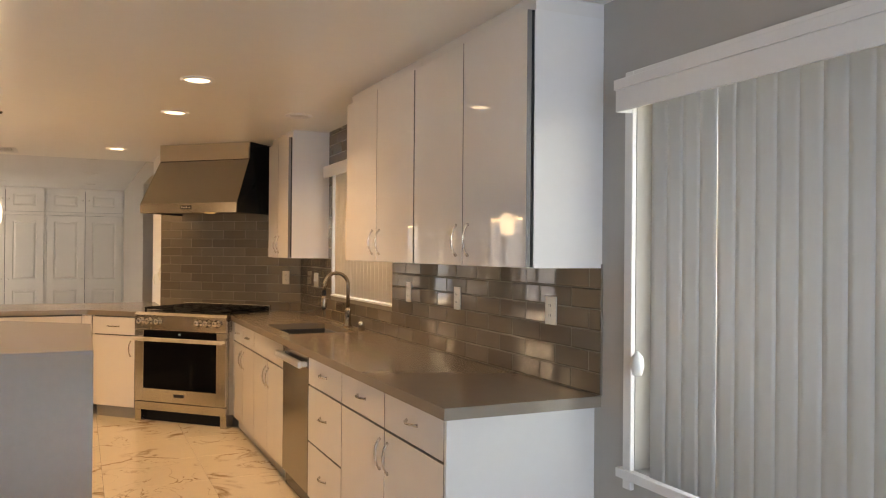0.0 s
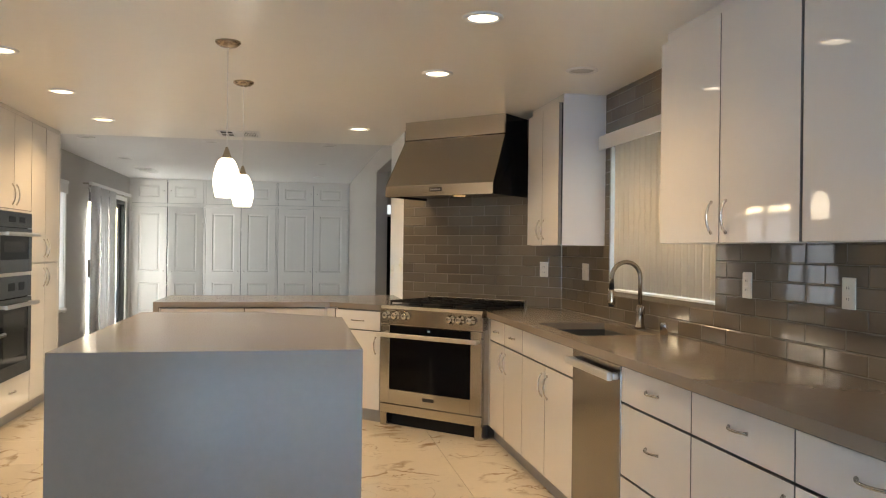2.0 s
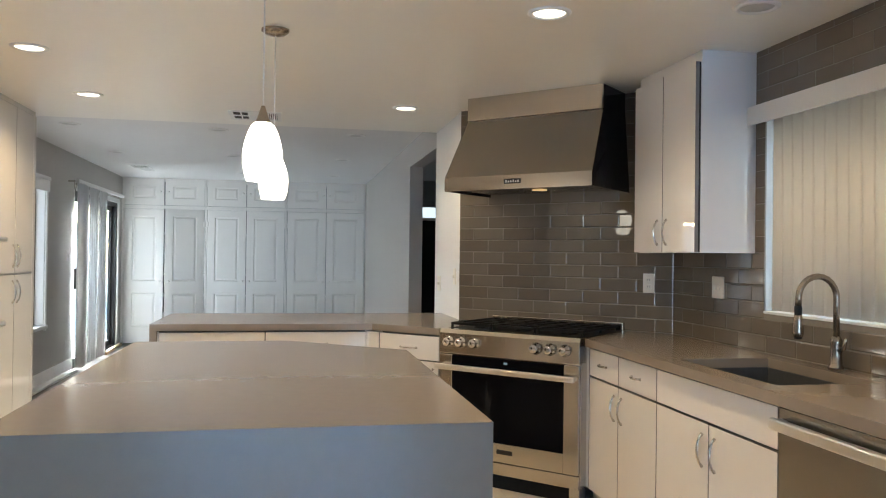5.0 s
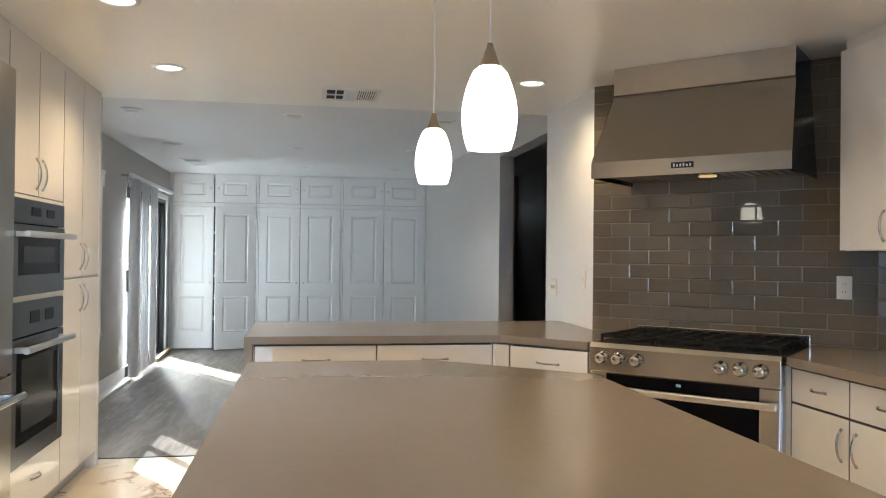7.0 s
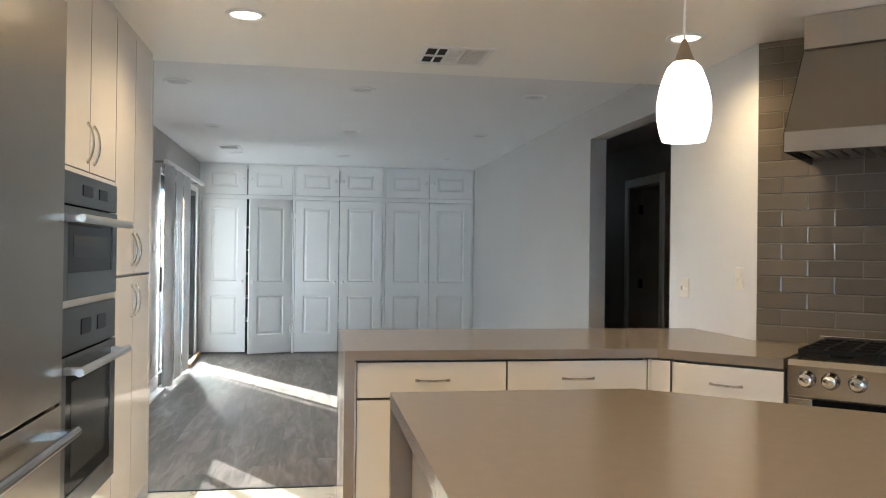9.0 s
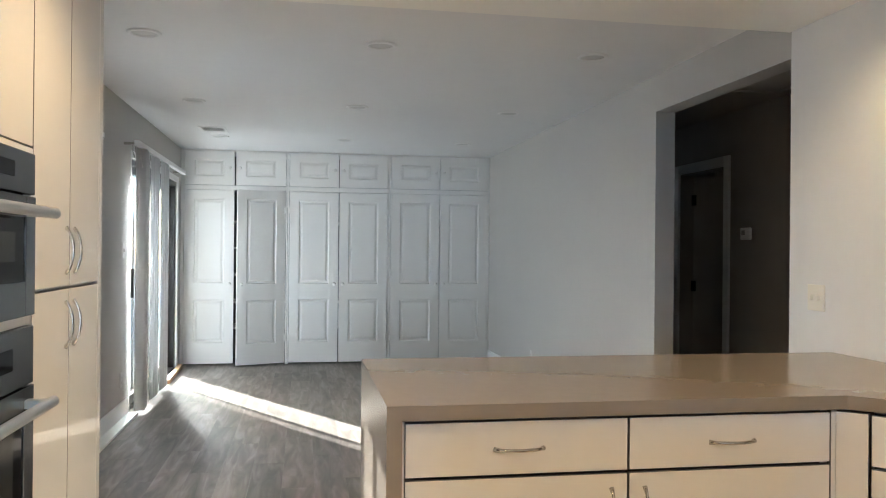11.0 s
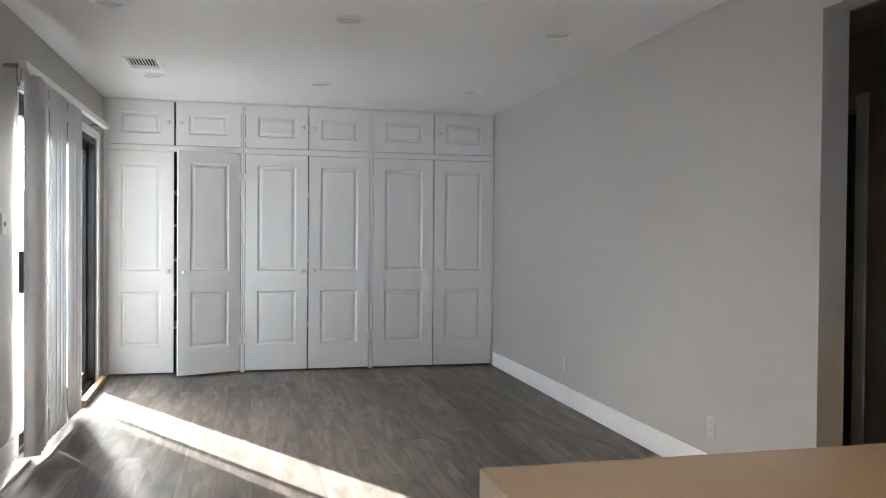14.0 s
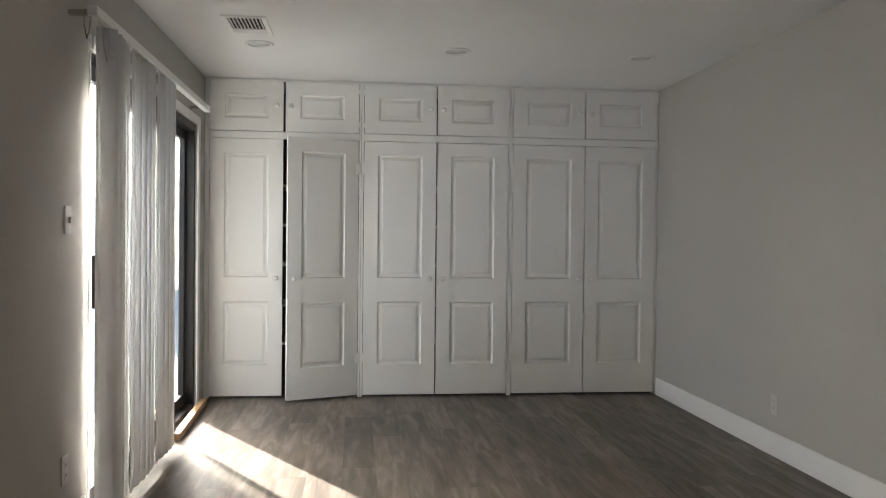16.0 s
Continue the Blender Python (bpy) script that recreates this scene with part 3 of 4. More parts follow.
arc = [(0, 0, 0.12), (0, 0, 0.27)] + [(0, -0.085 + 0.085 * math.cos(a), 0.29 + 0.085 * math.sin(a)) for a in [math.pi * k / 12 for k in range(0, 13)]] + [(0, -0.172, 0.25)]
tube("spout", arc, 0.0125, BRONZE, e, 12)
lathe("spray_collar", [(0.0135, 0.004), (0.0145, 0.0), (0.0145, -0.03), (0.0135, -0.034)], IRON, e, (0, -0.172, 0.252))
lathe("spray_head", [(0.014, 0.0), (0.018, -0.02), (0.022, -0.07), (0.020, -0.085), (0.015, -0.088)], BRONZE, e, (0, -0.172, 0.222))
lathe("spray_tip", [(0.016, 0.0), (0.015, -0.008), (0.010, -0.010)], IRON, e, (0, -0.172, 0.134))
tube("lever", [(0.02, 0, 0.08), (0.045, 0, 0.09), (0.07, -0.01, 0.13)], [0.012, 0.009, 0.006], BRONZE, e)
e = thing("soap_dispenser", 1.86, 5.62, COUNTER_TOP, -90, "short nickel air gap cap on the counter by the faucet", "air gap")
lathe("cap", [(0.021, 0), (0.021, 0.055), (0.018, 0.062), (0.004, 0.064)], CHROME, e)

# wall cabinets
UPPER_LABEL = "glossy white slab wall cabinet with nickel handles"
UX, U0, U1 = 1.615, 1.385, 2.305


def crown(parent, outline):
    return prism("crown", outline, U1, KITCHEN_H - 0.001, GLOSS_WHITE, parent)


for k in range(2):
    y = 5.14 - 1.045 * k
    e = thing("wall_cabinet", UX, y, 0, -90, UPPER_LABEL + " by the window", "cabinet", "wall cabinets")
    box("body", 0.001, 1.035, 0.009, 0.303, U0, U1, GLOSS_WHITE, e)
    box("end_panel", 1.0355, 1.040, 0.009, 0.303, U0, U1, SATIN_WHITE, e)
    # Black slab that paints the shade between doors and body.
    box("shadow_gap", 0.004, 1.036, 0.0005, 0.0089, U0 + 0.004, U1 - 0.004, DARK_GAP, e)
    for j in range(2):
        front(e, "door", 0.522 * j, 0.522 * (j + 1) - 0.007 * j, U0, U1, (0.522 + (-0.055, 0.055)[j], U0 + 0.105, True))
    crown(e, [(0, 0.012), (1.04, 0.012), (1.04, 0.303), (0, 0.303)])
e = thing("wall_cabinet", UX, 7.26, 0, -90, UPPER_LABEL + " by the range", "cabinet", "wall cabinets")
CORNER_BODY = [(0.005, 0.009), (0.68, 0.009), (0.68, 0.303), (-0.145, 0.303), (-0.232, 0.216)]
prism("body", CORNER_BODY, U0, U1, GLOSS_WHITE, e)
# Black slab for the shade behind the corner doors.
box("shadow_gap", 0.010, 0.676, 0.0005, 0.0089, U0 + 0.004, U1 - 0.004, DARK_GAP, e)
for j in range(2):
    front(e, "door", 0.34 * j, 0.34 * (j + 1), U0, U1, (0.34 + (-0.05, 0.05)[j], U0 + 0.105, True))
crown(e, [(0.0, 0.012), (0.68, 0.012), (0.68, 0.303), (-0.145, 0.303), (-0.225, 0.216)])

# peninsula cabinets
e = thing("base_cabinet", -1.085, 8.235, 0, 0, BASE_LABEL + " under the peninsula", "cabinet", "base cabinets")
base_body(e, 1.275, 0.58)
for k in range(2):
    a, b = ((0, 0.64), (0.64, 1.275))[k]
    front(e, "drawer", a, b, 0.712, 0.865, ((a + b) / 2, 0.785, False, 0.14))
    front(e, "door", a, b, TOE_H, 0.709, ((a, b)[1 - k] + (-0.05, 0.05)[k], 0.60, True))
front(e, "filler", 1.276, 1.292, TOE_H, 0.868, None, 0.0)
front(e, "filler", -0.007, 0.001, TOE_H, 0.868, None, 0.0)
box("back_panel", 0, 1.9, 0.581, 0.60, 0, BASE_TOP, GLOSS_WHITE, e)
DIAG = (1.386, 7.945)


def on_diag(u, v):
    return DIAG[0] + 0.70711 * (u - v), DIAG[1] - 0.70711 * (u + v)


e = thing("base_cabinet", *on_diag(-0.955, 0.625), 0, -45, BASE_LABEL + " beside the range", "cabinet", "base cabinets")
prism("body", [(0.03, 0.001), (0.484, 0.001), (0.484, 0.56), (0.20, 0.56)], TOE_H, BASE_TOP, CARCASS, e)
tagged(prism("toe_kick", [(0.04, 0.03), (0.484, 0.03), (0.484, 0.5), (0.20, 0.5)], 0, TOE_H, TOE, e), "grey toe kick")
front(e, "filler", -0.073, 0.02, TOE_H, 0.868)
front(e, "drawer", 0.022, 0.484, 0.712, 0.865, (0.255, 0.785, False, 0.13))
front(e, "door", 0.022, 0.484, TOE_H, 0.709, (0.44, 0.60, True))

# ---- range and hood ----
e = thing("range", *on_diag(0, 0.64), 0, -45, "stainless steel professional gas range set diagonally in the corner", "range")
W = 0.457
boxes("body", [(-W, W, 0.0, 0.62, 0.10, 0.90), (-W, -W + 0.06, -0.01, 0.08, 0, 0.10), (W - 0.06, W, -0.01, 0.08, 0, 0.10)], STEEL, e, 0.002)
# Black block that paints the shade in the gap between the legs.
box("toe_recess_shade", -W + 0.062, W - 0.062, 0.06, 0.10, 0.0, 0.10, IRON, e)
profile_x("control_panel", [(0.0, 0.775), (-0.022, 0.775), (-0.022, 0.895), (-0.010, 0.918), (0.06, 0.918), (0.06, 0.775)], -W, W, STEEL, e, 0.003)
box("kick_panel", -W + 0.002, W - 0.002, -0.018, 0, 0.102, 0.17, STEEL, e, 0.003)
d = boxes("oven_door", [(-W + 0.003, -0.365, -0.024, 0, 0.178, 0.768), (0.365, W - 0.003, -0.024, 0, 0.178, 0.768), (-0.365, 0.365, -0.024, 0, 0.178, 0.285)], STEEL, e, 0.003)
tagged(box("window", -0.3645, 0.3645, -0.022, -0.002, 0.2855, 0.768, BLACK_GLASS, d, 0.002), "black oven glass")
box("badge", -0.05, 0.05, -0.0265, -0.024, 0.225, 0.25, PLATE, d)
bm = bmesh.new()
add_box(bm, -0.452, 0.452, -0.088, -0.060, 0.684, 0.716)
for s in (-1, 1):
    add_box(bm, s * 0.432 - 0.016, s * 0.432 + 0.016, -0.062, -0.022, 0.688, 0.712)
tagged(finish("handle", bm, HANDLE_STEEL, d, 0.007), "satin steel bar handle")
box("display", -0.012, 0.012, -0.0235, -0.022, 0.737, 0.750, DISPLAY, e)
for kx in (-0.385, -0.30, -0.205, 0.196, 0.282, 0.371):
    k = lathe("knob", [(0.034, 0), (0.034, 0.008), (0.026, 0.012), (0.025, 0.04), (0.021, 0.045)], CHROME, e, (kx, -0.022, 0.845), 20, "y")
boxes("cooktop", [(-W + 0.004, W - 0.004, 0.062, 0.60, 0.90, 0.917)], IRON, e, 0.002)
box("back_trim", -W, W, 0.60, 0.638, 0.90, 0.965, STEEL, e, 0.004)
for j in range(3):
    bm = bmesh.new()
    x0 = -0.44 + j * 0.295
    for t_ in range(4):
        add_box(bm, x0 + t_ * 0.0903, x0 + t_ * 0.0903 + 0.013, 0.075, 0.59, 0.937, 0.952)
    for yy in (0.075, 0.20, 0.325, 0.45, 0.577):
        add_box(bm, x0, x0 + 0.284, yy, yy + 0.013, 0.937, 0.952)
    for fx in (x0, x0 + 0.271):
        for fy in (0.075, 0.325, 0.577):
            add_box(bm, fx, fx + 0.013, fy, fy + 0.013, 0.917, 0.938)
    finish("grate", bm, IRON, e, 0.002)
    for yy in (0.20, 0.46):
        lathe("burner", [(0.05, 0), (0.05, 0.008), (0.036, 0.01), (0.034, 0.018), (0.01, 0.02)], IRON, e, (x0 + 0.142, yy, 0.917), 18)

e = thing("range_hood", *on_diag(-0.012, 0), 0, -45, "stainless steel chimney range hood over the range", "range hood")
bm = bmesh.new()
HW, HT = 0.487, 0.457
lowp, upp = [(-HW, -0.56), (HW, -0.56), (HW, 0), (-HW, 0)], [(-HT, -0.345), (HT, -0.345), (HT, 0), (-HT, 0)]
lv = [[bm.verts.new((x, y - 0.002, z)) for x, y in pts] for pts, z in ((lowp, 1.752), (lowp, 1.832), (upp, 2.215))]
for a, b in zip(lv, lv[1:]):
    for k in (0, 2):
        bm.faces.new((a[k], a[(k + 1) % 4], b[(k + 1) % 4], b[k]))
bm.faces.new(lv[2])
finish("canopy", bm, HOOD_STEEL, e)
# Hood sides: near-black colour stands in for what the steel reflects.
for s in (-1, 1):
    bm = bmesh.new()
    pts = [(s * HW, -0.562, 1.752), (s * HW, -0.562, 1.832), (s * HT, -0.347, 2.215), (s * HT, -0.002, 2.215), (s * HW, -0.002, 1.752)]
    va, vb = [bm.verts.new(p) for p in pts], [bm.verts.new((p[0] + s * 0.003, p[1], p[2])) for p in pts]
    bm.faces.new(va), bm.faces.new(vb[::-1])
    for k in range(5):
        bm.faces.new((va[k], va[(k + 1) % 5], vb[(k + 1) % 5], vb[k]))
    tagged(finish("side", bm, STEEL_DARK, e), "side panel with a dark reflection put into its colour")
box("duct_cover", -HT, HT - 0.002, -0.356, -0.330, 2.215, KITCHEN_H - 0.002, STEEL, e, 0.001)
for a, b in ((-HT, -HT + 0.002), (HT - 0.002, HT)):
    box("duct_side", a, b, -0.33, 0, 2.215, KITCHEN_H - 0.002, STEEL_DARK, e)
box("lip", -HW, HW, -0.566, -0.561, 1.752, 1.835, STEEL, e, 0.001)
boxes("baffle", [(-HW + 0.04 + k * 0.05, -HW + 0.075 + k * 0.05, -0.52, -0.06, 1.765, 1.78) for k in range(18)] + [(-HW + 0.01, HW - 0.01, -0.55, -0.01, 1.782, 1.79)], STEEL, e)
box("badge", -0.065, 0.045, -0.569, -0.566, 1.783, 1.812, PLATE, e)
boxes("badge_letters", [(-0.055 + 0.016 * k, -0.047 + 0.016 * k, -0.5697, -0.569, 1.790, 1.790 + (0.016, 0.010, 0.013)[k % 3]) for k in range(6)], WHITE_PLASTIC, e)
lathe("hood_lamp", [(0.045, 0), (0.045, -0.004), (0.01, -0.005)], HOOD_GLOW, e, (0.03, -0.30, 1.764))

# ---- tall cabinets, ovens, refrigerator ----
TX = -2.135
TALL_LABEL = "glossy white tall cabinet with nickel handles"
e = thing("oven_cabinet", TX, 7.72, 0, 90, TALL_LABEL + " around two wall ovens", "cabinet", "tall cabinets")
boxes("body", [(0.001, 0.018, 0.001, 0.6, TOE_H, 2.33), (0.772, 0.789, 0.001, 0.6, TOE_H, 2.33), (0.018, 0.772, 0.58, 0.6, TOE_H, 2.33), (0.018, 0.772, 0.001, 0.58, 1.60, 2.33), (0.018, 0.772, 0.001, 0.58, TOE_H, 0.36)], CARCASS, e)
box("toe_kick", 0, 0.79, 0.04, 0.6, 0, TOE_H, TOE, e)
front(e, "door", 0, 0.395, 1.61, 2.325, (0.35, 1.72, True, 0.15))
front(e, "door", 0.395, 0.79, 1.61, 2.325, (0.44, 1.72, True, 0.15))
front(e, "drawer", 0, 0.79, TOE_H, 0.355, (0.395, 0.25, False, 0.13))
boxes("trim_rail", [(0, 0.79, -0.02, 0, 1.592, 1.608), (0, 0.79, -0.02, 0, 1.112, 1.138), (0, 0.018, -0.02, 0, 0.357, 1.592), (0.776, 0.79, -0.02, 0, 0.357, 1.592)], GLOSS_WHITE, e)
boxes("crown", [(0, 0.79, -0.012, 0.6, 2.327, KITCHEN_H - 0.001)], GLOSS_WHITE, e)


def wall_oven(name, z0, z1, panel, label):
    e = thing(name, TX, 7.738, 0, 90, label, "oven", "wall ovens")
    w = 0.756
    box("body", 0.006, w - 0.006, 0.0, 0.55, z0 + 0.005, z1 - 0.005, STEEL_DARK, e)
    box("control_panel", 0, w, -0.032, -0.001, z1 - panel, z1, OVEN_STEEL, e, 0.003)
    for a, b in ((0.25, 0.38), (0.47, 0.59)):
        box("display", a, b, -0.034, -0.032, z1 - panel * 0.66, z1 - panel * 0.30, BLACK_GLASS, e, 0.001)
    d0, d1 = z0, z1 - panel - 0.006
    mg = 0.075
    d = boxes("door", [(0, mg, -0.034, -0.001, d0, d1), (w - mg, w, -0.034, -0.001, d0, d1), (mg, w - mg, -0.034, -0.001, d0, d0 + 0.095), (mg, w - mg, -0.034, -0.001, d1 - 0.06, d1)], OVEN_STEEL, e, 0.002)
    tagged(box("window", mg, w - mg, -0.030, -0.002, d0 + 0.095, d1 - 0.06, BLACK_GLASS, d), "black oven glass")
    box("inner_pane", mg + 0.075, w - mg - 0.075, -0.0312, -0.030, d0 + 0.15, d1 - 0.10, INNER_GLASS, d)
    bm = bmesh.new()
    add_tube(bm, [(0.02, -0.092, d1 - 0.045), (w - 0.02, -0.092, d1 - 0.045)], 0.0155, 12)
    for s in (0.06, w - 0.06):
        add_box(bm, s - 0.016, s + 0.016, -0.09, -0.033, d1 - 0.057, d1 - 0.033)
    tagged(finish("handle", bm, HANDLE_STEEL, d, 0.002), "satin steel bar handle")


wall_oven("speed_oven", 1.14, 1.59, 0.115, "compact stainless wall oven with black glass above the larger oven")
wall_oven("wall_oven", 0.36, 1.11, 0.16, "stainless built-in wall oven with black glass door")

e = thing("pantry_cabinet", TX, 8.512, 0, 90, TALL_LABEL + " ending the row", "cabinet", "tall cabinets")
box("body", 0.001, 0.728, 0.001, 0.6, TOE_H, 2.33, GLOSS_WHITE, e)
box("end_panel", 0.731, 0.785, -0.02, 0.6, 0, 2.325, GLOSS_WHITE, e, 0.0015)
box("toe_kick", 0, 0.72, 0.04, 0.6, 0, TOE_H, TOE, e)
for j in range(2):
    a, b = 0.365 * j, 0.365 * (j + 1)
    hx = 0.365 + (-0.045, 0.045)[j]
    front(e, "door", a, b, TOE_H, 1.198, (hx, 1.08, True, 0.15))
for j in range(2):
    front(e, "door", 0.365 * j, 0.365 * (j + 1), 1.202, 2.325, (0.365 + (-0.045, 0.045)[j], 1.32, True, 0.15))
boxes("crown", [(0, 0.785, -0.012, 0.6, 2.327, KITCHEN_H - 0.001)], GLOSS_WHITE, e)

e = thing("refrigerator", TX, 6.80, 0, 90, "built-in stainless steel refrigerator with freezer drawer", "refrigerator")
box("body", 0.004, 0.912, 0.0, 0.59, 0.05, 2.14, STEEL_DARK, e)
box("door", 0.003, 0.913, -0.05, -0.001, 0.812, 2.145, FRIDGE_STEEL, e, 0.004)
d = box("freezer_drawer", 0.003, 0.913, -0.05, -0.001, 0.10, 0.802, FRIDGE_STEEL, e, 0.004)
bm = bmesh.new()
add_tube(bm, [(0.04, -0.11, 0.72), (0.875, -0.11, 0.72)], 0.017, 12)
for s in (0.09, 0.825):
    add_box(bm, s - 0.018, s + 0.018, -0.11, -0.049, 0.706, 0.734)
finish("handle", bm, CHROME, d, 0.002)
bm = bmesh.new()
add_tube(bm, [(0.10, -0.11, 0.90), (0.10, -0.11, 2.05)], 0.017, 12)
for s in (0.95, 2.0):
    add_box(bm, 0.085, 0.115, -0.11, -0.049, s - 0.018, s + 0.018)
finish("handle", bm, CHROME, e, 0.002)
box("grille", 0.003, 0.913, 0.02, 0.06, 0.0, 0.095, STEEL_DARK, e)
e = thing("fridge_top_cabinet", TX, 6.80, 0, 90, TALL_LABEL + " above the refrigerator", "cabinet", "tall cabinets")
box("body", 0.001, 0.915, 0.001, 0.6, 2.15, 2.33, GLOSS_WHITE, e)
front(e, "door", 0, 0.458, 2.152, 2.325)
front(e, "door", 0.458, 0.916, 2.152, 2.325)
boxes("crown", [(0, 0.918, -0.012, 0.6, 2.327, KITCHEN_H - 0.001)], GLOSS_WHITE, e)
e = thing("pantry_cabinet", TX, 6.05, 0, 90, TALL_LABEL + " beside the refrigerator", "cabinet", "tall cabinets")
box("body", 0.001, 0.745, 0.001, 0.6, 0.0, KITCHEN_H - 0.002, GLOSS_WHITE, e)
front(e, "door", 0, 0.745, TOE_H, 2.325, (0.70, 1.2, True, 0.15))

# ---- ceiling fixtures ----
def downlight(x, y, z, lit):
    e = thing("downlight", x, y, z, 0, "recessed round ceiling light, " + ("lit warm white" if lit else "switched off"), "ceiling light", "kitchen downlights" if lit else "family room downlights")
    lathe("trim_ring", [(0.090, 0.0), (0.090, -0.003), (0.080, -0.009), (0.070, -0.009), (0.066, 0.0)], TRIM, e, segs=32)
    lathe("lens", [(0.066, -0.0005), (0.066, -0.002), (0.03, -0.003), (0.004, -0.0032)], LAMP_GLOW if lit else DULL_LENS, e, segs=32)
    return e


for lx, ly in KITCHEN_LIGHTS:
    downlight(lx, ly, KITCHEN_H, True)
for ly in (10.50, 12.44, 14.38):
    for lx in (-2.20, -0.945, 0.295):
        downlight(lx, ly, FAMILY_H, False)
downlight(1.51, 5.945, KITCHEN_H, False)


def pendant(x, y, low, high):
    e = thing("pendant_lamp", x, y, 0, 0, "lit white mottled glass pendant lamp on a thin cord", "pendant lamp", "island pendants")
    lathe("canopy", [(0.062, KITCHEN_H), (0.062, KITCHEN_H - 0.008), (0.045, KITCHEN_H - 0.022), (0.012, KITCHEN_H - 0.03)], BRONZE, e)
    tube("cord", [(0, 0, KITCHEN_H - 0.028), (0, 0, high + 0.045)], 0.0028, WHITE_PLASTIC, e, 6)
    lathe("cap", [(0.006, high + 0.05), (0.009, high + 0.04), (0.020, high + 0.008), (0.030, high - 0.012), (0.028, high - 0.014)], BRONZE, e)
    prof = []
    for k in range(17):
        s = k / 16
        prof.append((0.029 + 0.036 * math.sin(math.pi * (0.98 - 0.80 * (1 - s))) ** 0.8 if s < 0.985 else 0.027, low + (high - 0.006 - low) * s))
    lathe("shade", prof, SHADE_GLOW, e, segs=28)
    return e


pendant(-0.393, 5.765, 1.592, 1.790)
pendant(-0.377, 6.722, 1.598, 1.796)


def register(x, y, z, w, d, label, three_way):
    """A ceiling air register with a frame, blades and fins."""
    e = thing("air_register", x, y, z, 0, label, "air vent")
    boxes("frame", [(-w, w, -d, -d + 0.03, -0.008, 0), (-w, w, d - 0.03, d, -0.008, 0), (-w, -w + 0.03, -d + 0.03, d - 0.03, -0.008, 0), (w - 0.03, w, -d + 0.03, d - 0.03, -0.008, 0)], TRIM, e, 0.002)
    # Black sheet painted as the duct's shade; the ceiling is not cut.
    box("throat_shade", -w + 0.03, w - 0.03, -d + 0.03, d - 0.03, -0.0012, -0.0004, DARK_GAP, e)
    bm = bmesh.new()
    xa, xb, ya, yb = -w + 0.03, w - 0.03, -d + 0.03, d - 0.03
    if three_way:
        t1, t2 = xa + (xb - xa) * 0.36, xa + (xb - xa) * 0.60
        for xx in (t1, t2):
            add_box(bm, xx - 0.007, xx + 0.007, ya, yb, -0.009, -0.0015)
        add_box(bm, xa, t1, -0.007, 0.007, -0.009, -0.0015)
        add_box(bm, (xa + t1) / 2 - 0.004, (xa + t1) / 2 + 0.004, ya, yb, -0.008, -0.0015)
        for k in range(9):
            yy = ya + (yb - ya) * (k + 0.5) / 9
            add_box(bm, t1, t2, yy - 0.0105, yy + 0.0105, -0.007, -0.003)
        for k in range(9):
            xx = t2 + (xb - t2) * (k + 0.5) / 9
            add_box(bm, xx - 0.0035, xx + 0.0035, ya, yb, -0.008, -0.0015)
    else:
        for k in range(4):
            yy = yb - 0.008 - k * 0.022
            add_box(bm, xa, xb, yy - 0.008, yy + 0.008, -0.007, -0.003)
        add_box(bm, xa, xb, yb - 0.105, yb - 0.093, -0.0085, -0.0015)
        for k in range(9):
            xx = xa + (xb - xa) * (k + 0.5) / 9
            add_box(bm, xx - 0.003, xx + 0.003, ya, yb - 0.105, -0.0085, -0.0015)
    finish("louvre", bm, TRIM, e)
    return e


register(-0.557, 9.01, KITCHEN_H, 0.184, 0.18, "white metal ceiling air register in the kitchen ceiling", True)
register(-0.58, 4.48, KITCHEN_H, 0.17, 0.15, "white metal ceiling air register near the island", True)
register(-2.215, 13.945, FAMILY_H, 0.125, 0.205, "white metal ceiling air register in the family room", False)


# ---- switches and outlets ----
def plate(x, y, z, rz, kind, w=0.035, mat=None):
    tone = "greige painted" if mat else "cream plastic"
    names = {"outlet": tone + " wall outlet plate on the wall", "switch": tone + " light switch plate on the wall"}
    e = thing("wall_" + kind, x, y, z, rz, names[kind], kind)
    box("cover", -w, w, -0.007, 0, -0.0575, 0.0575, mat or PLASTIC, e, 0.003)
    if kind == "switch":
        for k in range(1 if w < 0.05 else 2):
            cx = 0 if w < 0.05 else (-0.023, 0.023)[k]
            box("toggle", cx - 0.005, cx + 0.005, -0.018, -0.007, -0.012, 0.012, mat or PLASTIC, e, 0.002)
    else:
        for s in (-0.02, 0.02):
            boxes("socket", [(-0.017, 0.017, -0.009, -0.007, s - 0.014, s + 0.014)], mat or PLASTIC, e, 0.002)
            boxes("slot", [(-0.007, -0.005, -0.0095, -0.009, s - 0.005, s + 0.005), (0.005, 0.007, -0.0095, -0.009, s - 0.005, s + 0.005)], DARK_GAP, e)
    return e


TILE_T = 0.009
for yy, kk, ww in ((6.905, "switch", 0.058), (4.92, "outlet", 0.035), (4.265, "outlet", 0.035), (3.385, "outlet", 0.040)):
    plate(RIGHT - TILE_T, yy, 1.207, -90, kk, ww)
plate(*on_diag(0.605, TILE_T), 1.207, -45, "outlet")
plate(WALL_X, 9.235, 1.14, -90, "switch", 0.058)
plate(WALL_X, 8.633, 1.21, -90, "switch")
plate(WALL_X, 13.64, 0.30, -90, "outlet", mat=GREIGE_PLASTIC)
plate(WALL_X, 11.65, 0.29, -90, "outlet", mat=GREIGE_PLASTIC)
plate(LEFT, 12.585, 1.31, 90, "switch", mat=GREIGE_PLASTIC)
plate(LEFT, 12.56, 0.31, 90, "outlet", mat=GREIGE_PLASTIC)


